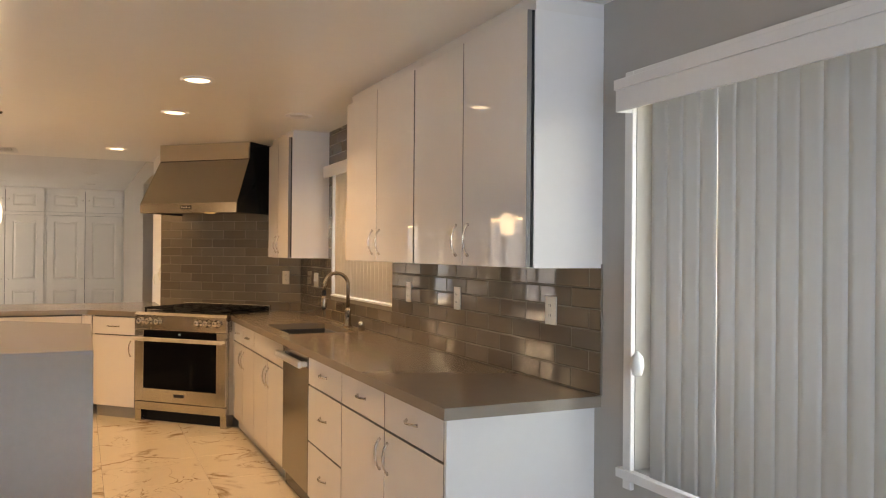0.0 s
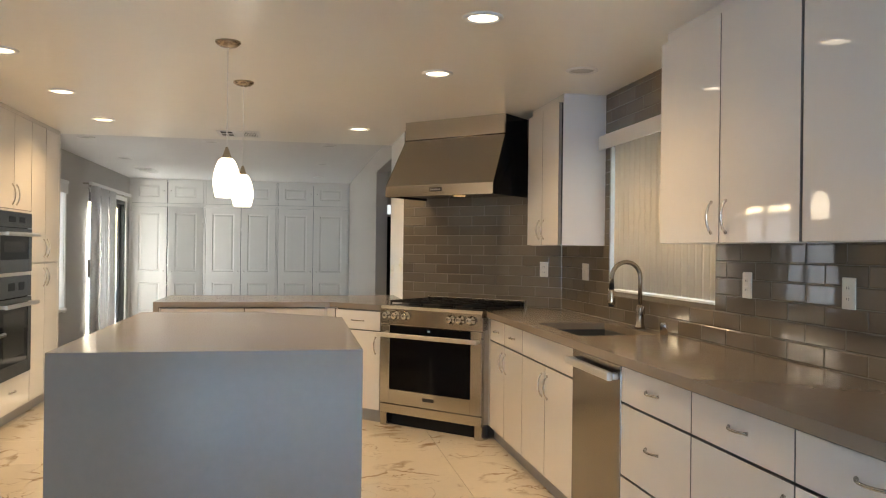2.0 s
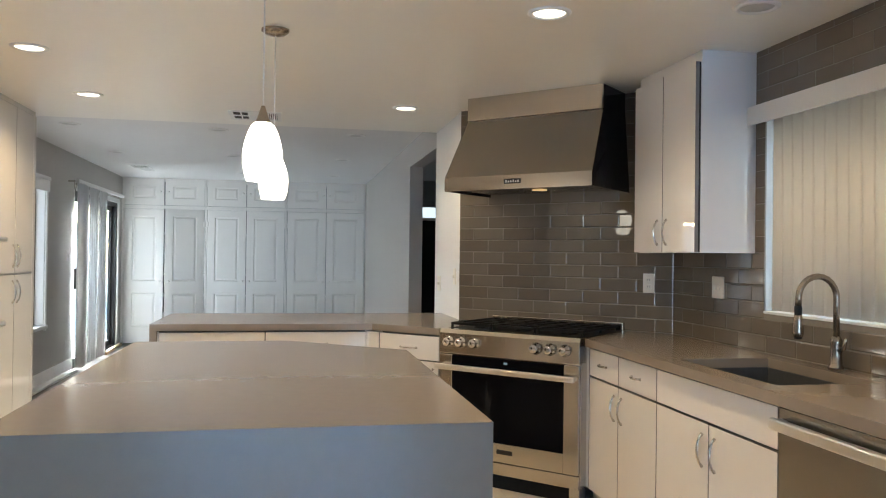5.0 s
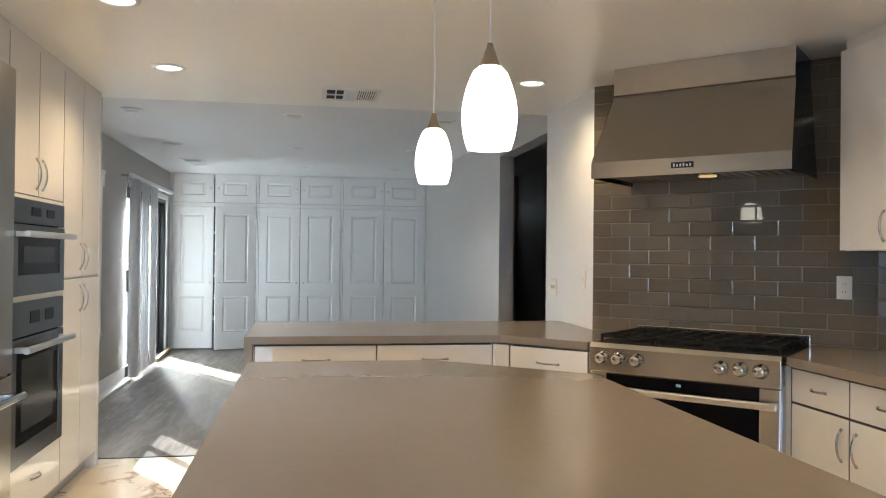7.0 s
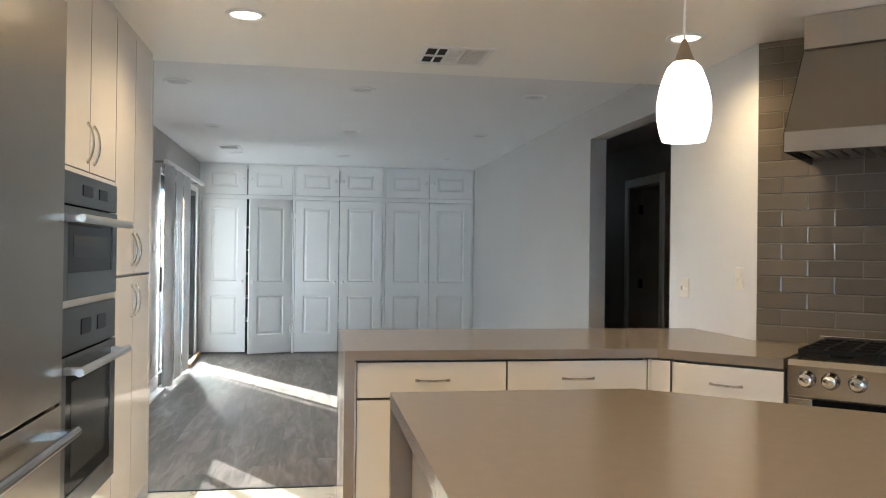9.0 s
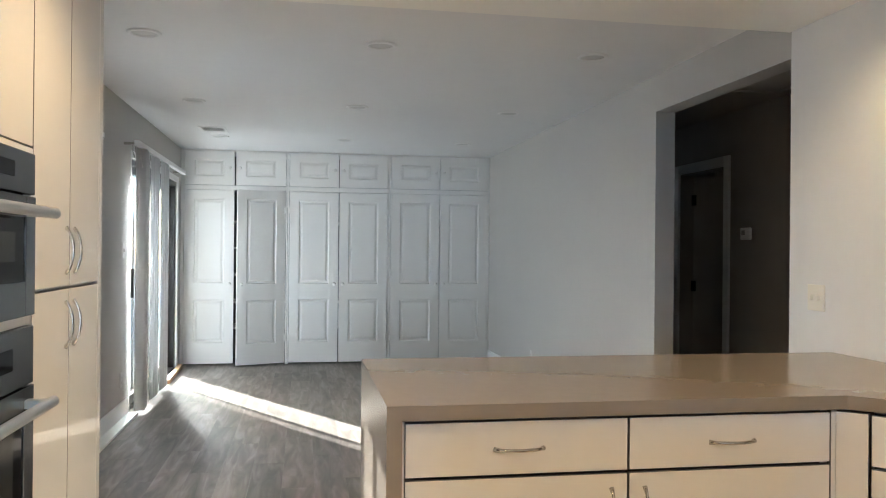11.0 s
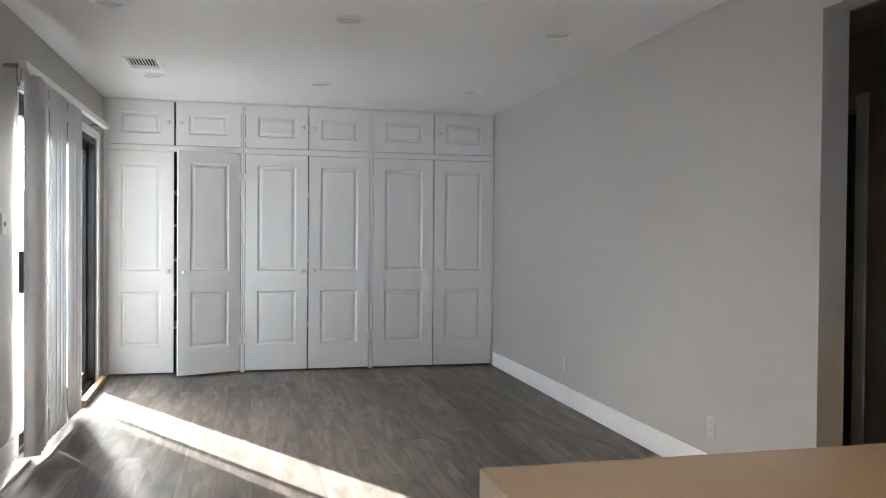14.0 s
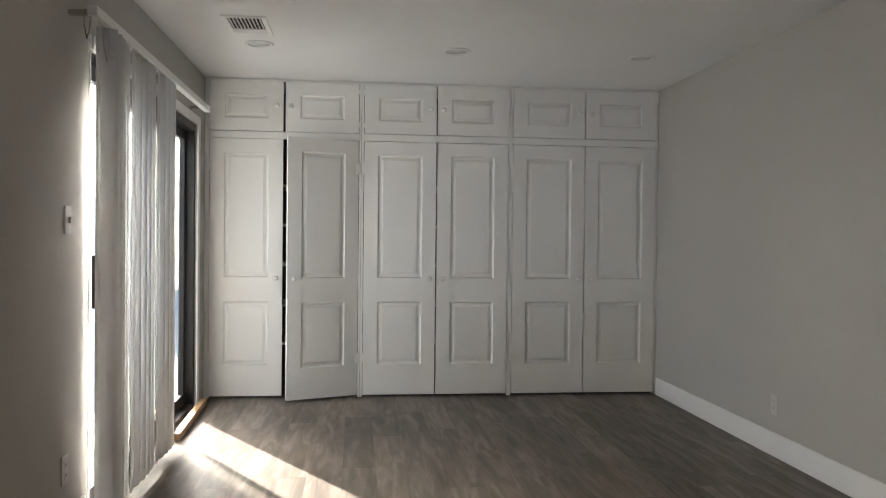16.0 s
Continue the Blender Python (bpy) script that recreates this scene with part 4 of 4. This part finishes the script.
# ---- windows ----
def add_slat(bm, x, y, z0, z1, width, angle, bow_=0.0012):
    """A curved vertical slat; angle from the wall's line, in degrees."""
    c, s = math.cos(radians(angle)), math.sin(radians(angle))
    cols = []
    for k in range(5):
        a = (k / 4 - 0.5) * width
        o = bow_ * (1 - (2 * k / 4 - 1) ** 2)
        px, py = x + s * a + c * o, y + c * a - s * o
        cols.append((bm.verts.new((px, py, z0)), bm.verts.new((px, py, z1))))
    for a, b in zip(cols, cols[1:]):
        bm.faces.new((a[0], b[0], b[1], a[1]))


def slat_part(parent, x, y, z0, z1, width, angle, mat, bow_=0.0012):
    bm = bmesh.new()
    add_slat(bm, x, y, z0, z1, width, angle, bow_)
    o = finish("slat", bm, mat, parent, 0, True)
    md = o.modifiers.new("thick", "SOLIDIFY")
    md.thickness = 0.0012
    return o


def window_unit(name, y0, y1, z0, z1, x, side, frame_mat, mid=None):
    """A framed glass window across an opening in a wall along y. side: +1 if the room lies towards +x."""
    e = tagged(new(name), "glazed window with a slim frame", "window", kind="structure")
    a, b = x - 0.025, x + 0.025
    items = [(a, b, y0, y0 + 0.045, z0, z1), (a, b, y1 - 0.045, y1, z0, z1), (a, b, y0 + 0.045, y1 - 0.045, z0, z0 + 0.045), (a, b, y0 + 0.045, y1 - 0.045, z1 - 0.045, z1)]
    if mid:
        items.append((a, b, mid - 0.03, mid + 0.03, z0 + 0.045, z1 - 0.045))
    boxes("frame", items, frame_mat, e, 0.002)
    g = box("pane", x - 0.003, x + 0.003, y0 + 0.04, y1 - 0.04, z0 + 0.04, z1 - 0.04, GLASS, e)
    g.visible_shadow = False
    return e


# window over the sink
window_unit("window_1", *SINK_WIN, RIGHT + 0.09, -1, TRIM, 5.85)
structure(box("window_sill", RIGHT - 0.012, RIGHT + 0.06, 5.20, 6.50, 1.10, 1.112, TRIM, None, 0.002), "white sill under the sink window", "trim")
e = thing("vertical_blind", RIGHT, 5.86, 0, 0, "closed cream vertical blind with white valance over the sink window", "blind")
boxes("valance", [(-0.055, -0.043, -0.70, 0.745, 2.0, 2.09), (-0.043, 0.0, -0.70, -0.69, 2.0, 2.09), (-0.043, 0.0, 0.735, 0.745, 2.0, 2.09)], TRIM, e, 0.002)
for k in range(17):
    slat_part(e, 0.010, -0.62 + k * 0.074, 1.118, 2.02, 0.0742, 0, CREAM_SLAT, 0.0004)

# tall window by the counter's end
window_unit("window_2", *PATIO_WIN, RIGHT + 0.09, -1, TRIM, 1.8)
structure(boxes("window_casing", [(RIGHT - 0.018, RIGHT, 2.862, 2.905, 0.62, 2.075), (RIGHT - 0.018, RIGHT, 0.68, 0.748, 0.62, 2.09), (RIGHT - 0.018, RIGHT, 0.748, 2.862, 2.052, 2.075), (RIGHT - 0.03, RIGHT + 0.05, 0.68, 2.93, 0.655, 0.688)], TRIM, None, 0.003), "white painted window casing", "trim")
e = thing("vertical_blind", RIGHT, 1.8, 0, 0, "closed pale grey vertical blind with white valance", "blind")
boxes("valance", [(-0.085, -0.073, -1.10, 1.07, 1.925, 2.0), (-0.090, -0.073, -1.10, 1.075, 2.0, 2.035), (-0.073, -0.02, 1.06, 1.07, 1.925, 2.03), (-0.073, -0.02, -1.10, -1.09, 1.925, 2.03)], TRIM, e, 0.002)
for k in range(27):
    slat_part(e, -0.035, 0.90 - k * 0.074, 0.70, 1.97, 0.0722 if k in (1, 3, 4) else 0.0742, 0, GREY_SLAT, 0.0004)
lathe("cord_tassel", [(0.004, 0.05), (0.02, 0.03), (0.024, 0.0), (0.016, -0.03)], WHITE_PLASTIC, e, (-0.04, 1.0, 1.06))

# family room window
w3 = window_unit("window_3", *FAMILY_WIN, LEFT - 0.112, 1, BLACK_FRAME, 11.25)
box("sash_stile", LEFT - 0.135, LEFT - 0.095, 10.56, 10.68, 0.645, 1.975, BLACK_FRAME, w3, 0.002)
# Unseen mesh; its second piece is added only to dim the sun patch.
boxes("dimming_insect_screen", [(LEFT - 0.152, LEFT - 0.150, 11.25, 11.75, 0.61, 2.01), (LEFT - 0.152, LEFT - 0.150, 10.46, 11.25, 0.61, 2.01)], SCREEN, w3)
structure(boxes("window_casing", [(LEFT, LEFT + 0.016, 11.76, 11.81, 0.545, 2.07), (LEFT, LEFT + 0.016, 10.40, 10.45, 0.545, 2.07), (LEFT, LEFT + 0.016, 10.45, 11.76, 2.02, 2.07), (LEFT - 0.086, LEFT + 0.03, 10.40, 11.81, 0.57, 0.604), (LEFT - 0.086, LEFT, 11.75, 11.762, 0.604, 2.022), (LEFT - 0.086, LEFT, 10.448, 10.46, 0.604, 2.022), (LEFT - 0.086, LEFT, 10.46, 11.75, 2.01, 2.022)], TRIM, None, 0.003), "white painted window casing", "trim")
e = thing("blind_valance", LEFT, 11.1, 0, 0, "white blind valance above the family room window", "blind")
boxes("valance", [(0.040, 0.050, -0.72, 0.64, 1.955, 2.07), (0.016, 0.040, 0.63, 0.64, 1.955, 2.07), (0.016, 0.040, -0.72, -0.71, 1.955, 2.07), (0.016, 0.056, -0.73, 0.65, 2.07, 2.105)], TRIM, e, 0.002)

# assumed unseen window behind the start of the walk
e = tagged(new("window_4"), "assumed unseen window with two panes for the blue light", "window", kind="structure")
boxes("frame", [(-1.85, -1.79, -2.60, -2.54, 0.25, 2.2), (1.19, 1.25, -2.60, -2.54, 0.25, 2.2), (-1.79, 1.19, -2.60, -2.54, 0.25, 0.31), (-1.79, 1.19, -2.60, -2.54, 2.14, 2.2), (-0.33, -0.27, -2.60, -2.54, 0.31, 2.14)], TRIM, e)
g = box("pane", -1.80, 1.20, -2.575, -2.57, 0.30, 2.15, GLASS, e)
g.visible_shadow = False

# sliding door
e = tagged(new("door_1"), "dark bronze framed sliding glass patio door", "door", kind="structure")
y0, y1, z1 = 12.86, 15.20, 2.06
boxes("frame", [(LEFT - 0.12, LEFT - 0.01, y0, y0 + 0.03, 0, z1), (LEFT - 0.12, LEFT - 0.01, y1 - 0.035, y1, 0, z1), (LEFT - 0.12, LEFT - 0.01, y0 + 0.03, y1 - 0.035, z1 - 0.05, z1), (LEFT - 0.12, LEFT - 0.01, y0 + 0.03, y1 - 0.035, 0, 0.03)], BLACK_FRAME, e, 0.003)
for a, b, x in ((y0 + 0.03, 14.05, LEFT - 0.04), (13.98, y1 - 0.035, LEFT - 0.085)):
    s = boxes("sash", [(x - 0.018, x + 0.018, a, a + 0.055, 0.03, z1 - 0.05), (x - 0.018, x + 0.018, b - 0.055, b, 0.03, z1 - 0.05), (x - 0.018, x + 0.018, a + 0.055, b - 0.055, 0.03, 0.11), (x - 0.018, x + 0.018, a + 0.055, b - 0.055, z1 - 0.12, z1 - 0.05)], BLACK_FRAME, e, 0.003)
    g = box("pane", x - 0.003, x + 0.003, a + 0.05, b - 0.05, 0.10, z1 - 0.11, GLASS, s)
    g.visible_shadow = False
screen_door = boxes("screen_frame", [(LEFT - 0.128, LEFT - 0.112, a, b, c, d) for a, b, c, d in ((13.52, 13.57, 0.03, 2.01), (14.525, 14.585, 0.03, 2.01), (13.57, 14.525, 0.03, 0.09), (13.57, 14.525, 1.95, 2.01))], BLACK_FRAME, e, 0.002)
box("dimming_insect_screen", LEFT - 0.121, LEFT - 0.119, 13.57, 14.525, 0.09, 1.95, SCREEN, screen_door)
box("latch", LEFT - 0.022, LEFT + 0.012, y0 + 0.095, y0 + 0.125, 0.92, 1.16, BLACK_FRAME, e, 0.004)
structure(boxes("door_trim", [(LEFT, LEFT + 0.005, 12.842, 12.86, 0, 2.12), (LEFT, LEFT + 0.014, 15.20, 15.27, 0, 2.12), (LEFT, LEFT + 0.014, 12.86, 15.20, 2.06, 2.12)], TRIM, None, 0.003), "white trim round the sliding door", "trim")

e = thing("vertical_blind", LEFT, 13.9, 0, 0, "white vertical blind drawn part way across the sliding door", "blind")
box("headrail", 0.085, 0.125, -1.35, 1.12, 2.125, 2.165, WHITE_PLASTIC, e, 0.003)
for s in (-1.30, 0.0, 1.05):
    box("bracket", 0.0, 0.085, s - 0.015, s + 0.015, 2.135, 2.155, CHROME, e)
rnd = random.Random(4)
for k in range(16):
    turn = (64, 46, 30)[k] if k < 3 else -6 if k in (4, 5, 10, 11) else 15 + (-4, 3, 6)[k % 3] + rnd.uniform(-2, 2)
    slat_part(e, 0.105, -1.155 + k * 0.0805, 0.035, 2.125, 0.089, turn, SLIDER_SLAT, 0.002)
tube("cord", [(0.11, -1.28, 2.13), (0.12, -1.285, 1.6), (0.115, -1.28, 0.95), (0.105, -1.275, 1.6), (0.10, -1.27, 2.13)], 0.002, WHITE_PLASTIC, e, 5)
tube("cord_loop", [(0.075, -1.345, 2.15), (0.078, -1.36, 2.08), (0.085, -1.35, 2.03), (0.092, -1.335, 2.08), (0.095, -1.33, 2.15)], 0.003, CHROME, e, 6)
tube("cord_loop", [(0.10, -1.22, 2.13), (0.115, -1.235, 2.03), (0.125, -1.22, 1.97), (0.13, -1.205, 2.03), (0.125, -1.20, 2.13)], 0.003, WHITE_PLASTIC, e, 6)
e = thing("wood_batten", LEFT + 0.06, 14.78, 0, 2.0, "short wooden security batten lying along the door track", "wood batten")
box("batten", -0.022, 0.022, -0.56, 0.54, 0.0, 0.045, WOOD, e, 0.004)


# ---- closets ----
def add_rings(bm, x0, x1, z0, z1, steps):
    """A moulded panel: rings stepping inwards (inset, depth behind the face)."""
    rings = [[bm.verts.new(p) for p in ((x0 + i, d, z0 + i), (x1 - i, d, z0 + i), (x1 - i, d, z1 - i), (x0 + i, d, z1 - i))] for i, d in steps]
    for a, b in zip(rings, rings[1:]):
        for k in range(4):
            bm.faces.new((a[k], a[(k + 1) % 4], b[(k + 1) % 4], b[k]))
    bm.faces.new(rings[-1])


PANEL_STEPS = [(0.0, 0.0), (0.010, 0.011), (0.022, 0.011), (0.042, 0.004)]


def panel_leaf(name, w, z0, z1, panels, inset, parent, x=0.0):
    """A door leaf with moulded panels, from x to x + w, with its face at y = 0."""
    bm = bmesh.new()
    a, b = x + inset, x + w - inset
    add_box(bm, x, a, 0, 0.032, z0, z1)
    add_box(bm, b, x + w, 0, 0.032, z0, z1)
    at = z0
    for p0, p1 in panels:
        add_box(bm, a, b, 0, 0.032, at, p0)
        add_rings(bm, a, b, p0, p1, PANEL_STEPS)
        add_box(bm, a, b, 0.02, 0.032, p0, p1)
        at = p1
    add_box(bm, a, b, 0, 0.032, at, z1)
    bmesh.ops.remove_doubles(bm, verts=bm.verts[:], dist=0.00005)
    return finish(name, bm, CLOSET_PAINT, parent)


KNOB = [(0.008, 0), (0.008, 0.012), (0.017, 0.018), (0.019, 0.027), (0.013, 0.034), (0.004, 0.036)]
TALL_PANELS, SHORT_PANELS = [(0.254, 0.75), (0.936, 1.90)], [(2.165, 2.350)]
SEAM = (0.003, 0.0048, 0.0038)
STILES = [-2.74, -1.545, -0.36, 0.86]
for n in range(3):
    x0, x1 = STILES[n], STILES[n + 1]
    e = thing("built_in_closet", x0, CLOSET_Y, 0, 0, "white painted built-in closet with panelled doors" + (", one door ajar" if n == 0 else ""), "closet", "closet wall")
    w = x1 - x0
    le, re = (0.035 if n == 0 else 0.018), (0.02 if n == 2 else 0.018)
    boxes("frame", [(0.001, le, 0.004, 0.05, 0, 2.468), (w - re, w - 0.001, 0.004, 0.05, 0, 2.468), (le, w - re, 0.004, 0.05, 2.008, 2.062), (le, w - re, 0.004, 0.05, 2.452, 2.468)], CLOSET_PAINT, e, 0.002)
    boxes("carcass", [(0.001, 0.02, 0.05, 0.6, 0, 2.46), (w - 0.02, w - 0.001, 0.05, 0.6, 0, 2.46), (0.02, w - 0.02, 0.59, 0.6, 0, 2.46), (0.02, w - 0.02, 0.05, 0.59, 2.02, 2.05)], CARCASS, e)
    boxes("shelf", [(0.02, w - 0.02, 0.06, 0.58, z, z + 0.02) for z in (0.405, 0.705, 1.02, 1.335, 1.64)], CLOSET_PAINT, e)
    mid = (le + w - re) / 2 - (0.012 if n == 0 else 0)
    for j in range(2):
        a, b = ((le + 0.004, mid - SEAM[n]), (mid + SEAM[n], w - re - 0.004))[j]
        for zs, ps, z0, z1, ins in (("door", TALL_PANELS, 0.018, 2.004, 0.108), ("upper_door", SHORT_PANELS, 2.066, 2.449, 0.112)):
            ajar = n == 0 and j == 1 and zs == "door"
            if ajar:
                a += 0.012
                d = panel_leaf(zs, b - a, z0, z1, ps, ins, e, -(b - a))
                d.matrix_local = pose(b, 0, 0, 0, 0, 21)
                kx = -(b - a) + 0.045
            else:
                d = panel_leaf(zs, b - a, z0, z1, ps, ins, e, a)
                kx = (b - 0.045, a + 0.045)[j]
            kz = 0.933 if zs == "door" else 2.262
            lathe("knob", KNOB, CLOSET_PAINT, d, (kx, 0, kz), 16, "y")
            hz = (0.31, 1.79) if zs == "door" else (2.13, 2.385)
            hx = (0.0 if ajar else (a, b)[j])
            hs = 0.003 if zs == "door" else -0.005
            hh = 0.040 if zs == "door" else 0.018
            for z in hz:
                boxes("hinge", [(hx - hs - 0.014, hx - 0.003, -0.010, 0.0, z - hh, z + hh), (hx - 0.004, hx + 0.004, -0.014, -0.002, z - hh * 0.9, z + hh * 0.9), (hx + 0.003, hx + hs + 0.014, -0.010, 0.0, z - hh, z + hh)], CLOSET_PAINT, d)

# ---- pieces: floor tiles, planks, wall tiles ----
def piece_mesh(name, w, h, t, mat, chamfer):
    """A plate from 0 to w and 0 to h, with a chamfered face at y = -t."""
    bm = bmesh.new()
    c = chamfer
    r = [[bm.verts.new(p) for p in pts] for pts in (((0, 0, 0), (w, 0, 0), (w, 0, h), (0, 0, h)), ((0, -t + c * 0.5, 0), (w, -t + c * 0.5, 0), (w, -t + c * 0.5, h), (0, -t + c * 0.5, h)), ((c, -t, c), (w - c, -t, c), (w - c, -t, h - c), (c, -t, h - c)))]
    for a, b in zip(r, r[1:]):
        for k in range(4):
            bm.faces.new((a[k], a[(k + 1) % 4], b[(k + 1) % 4], b[k]))
    bm.faces.new(r[-1])
    bmesh.ops.recalc_face_normals(bm, faces=bm.faces[:])
    me = bpy.data.meshes.new(name)
    bm.to_mesh(me)
    bm.free()
    me.materials.append(mat)
    return me


CACHE = {}


def piece(name, parent, m, w, h, t, mat, chamfer):
    key = (name, round(w, 3), round(h, 3))
    if key not in CACHE:
        CACHE[key] = piece_mesh(name, w, h, t, mat, chamfer)
    o = new(name, CACHE[key])
    o.parent = parent
    o.matrix_local = m
    return o


TILTS = random.Random(23)


def tile_field(parent, u0, u1, z0, z1, place, cuts=(), pitch=0.2315, rise=0.0785, gap=0.003):
    """Running bond tiles on a wall; cuts: (u from, u to, z from, z to) left free."""
    row, z = 0, z0
    while z < z1 - 0.012:
        h = min(rise, z1 - z)
        spans = [(u0, u1)]
        for a, b, c, d in cuts:
            if c < z + h - 0.02 and d > z + 0.02:
                spans = [s for p, q_ in spans for s in ((p, min(q_, a)), (max(p, b), q_)) if s[1] - s[0] > 0.015]
        for p, q_ in spans:
            k = math.floor((p - u0 - (row % 2) * pitch / 2) / pitch)
            u = u0 + (row % 2) * pitch / 2 + k * pitch
            while u < q_:
                a, b = max(u, p), min(u + pitch, q_)
                if b - a > 0.015:
                    tilt = pose(0, 0, 0, TILTS.uniform(-0.6, 0.6), 0, TILTS.uniform(-0.3, 0.3))
                    piece("tile", parent, place(a + gap / 2, z + gap / 2) @ tilt, b - a - gap, h - gap, TILE_T, SUBWAY, 0.0042)
                u += pitch
        z += rise
        row += 1


def backsplash(name, x, y, rz, label):
    e = thing(name, x, y, 0, rz, label, "backsplash", kind="structure")
    return e


LABEL_TILE = "glossy taupe subway tile backsplash with pale grout"
e = backsplash("backsplash_window", RIGHT, 7.41, -90, LABEL_TILE)
boxes("grout_bed", [(0, 4.36, -0.0072, -0.0005, 0.916, 1.10), (0, 0.91, -0.0072, -0.0005, 1.10, 2.06), (2.21, 4.36, -0.0072, -0.0005, 1.10, 1.40), (0.80, 2.30, -0.0072, -0.0005, 2.06, KITCHEN_H)], GROUT, e)
tile_field(e, 0, 4.36, 0.917, KITCHEN_H, lambda u, z: pose(u, -0.0005, z), [(0.91, 2.21, 1.10, 2.06), (2.275, 4.36, 1.40, 2.5), (0, 0.83, 1.40, 2.5)])
e = backsplash("backsplash_range", *on_diag(-0.745, 0), -45, LABEL_TILE + " behind the range")
boxes("grout_bed", [(0.001, 1.496, -0.0072, -0.0005, 0.916, 1.86), (0.001, 0.36, -0.0072, -0.0005, 1.86, KITCHEN_H - 0.001), (1.11, 1.33, -0.0072, -0.0005, 1.86, KITCHEN_H - 0.001)], GROUT, e)
tile_field(e, 0, 1.497, 0.917, KITCHEN_H, lambda u, z: pose(u, -0.0005, z), [(0.36, 1.11, 1.86, 2.5), (1.33, 1.497, 1.40, 2.5)])

rnd = random.Random(11)
e = thing("floor_kitchen", 0, 0, 0, 0, "polished cream marble-look floor tiles with brown veins", "floor", kind="structure")
S = 0.61
for i in range(8):
    for j in range(20):
        xa, xb = -2.74 + i * S, min(-2.74 + (i + 1) * S, RIGHT)
        yb, ya = SEAM_Y - 0.012 - j * S, max(SEAM_Y - 0.012 - (j + 1) * S, BACK)
        if xb - xa < 0.03 or yb - ya < 0.03:
            continue
        piece("floor_tile", e, pose(xa + 0.001, ya + 0.001, -0.009, -90), xb - xa - 0.002, yb - ya - 0.002, 0.009, MARBLE, 0.0008)

e = thing("floor_family", 0, 0, 0, 0, "grey laminate plank floor with wood grain", "floor", kind="structure")
PW, PL = 0.182, 1.22
for i in range(20):
    xa, xb = LEFT + i * PW, min(LEFT + (i + 1) * PW, WALL_X)
    y = SEAM_Y + 0.012 - ((i * 0.437) % 1.0) * PL
    while y < CLOSET_Y + 0.6:
        ya, yb = max(y, SEAM_Y + 0.012), min(y + PL, CLOSET_Y + 0.6)
        if yb - ya > 0.02:
            piece("plank", e, pose(xa + 0.0003, ya + 0.0003, -0.009, -90), xb - xa - 0.0006, yb - ya - 0.0006, 0.009, PLANK, 0.0006)
        y += PL
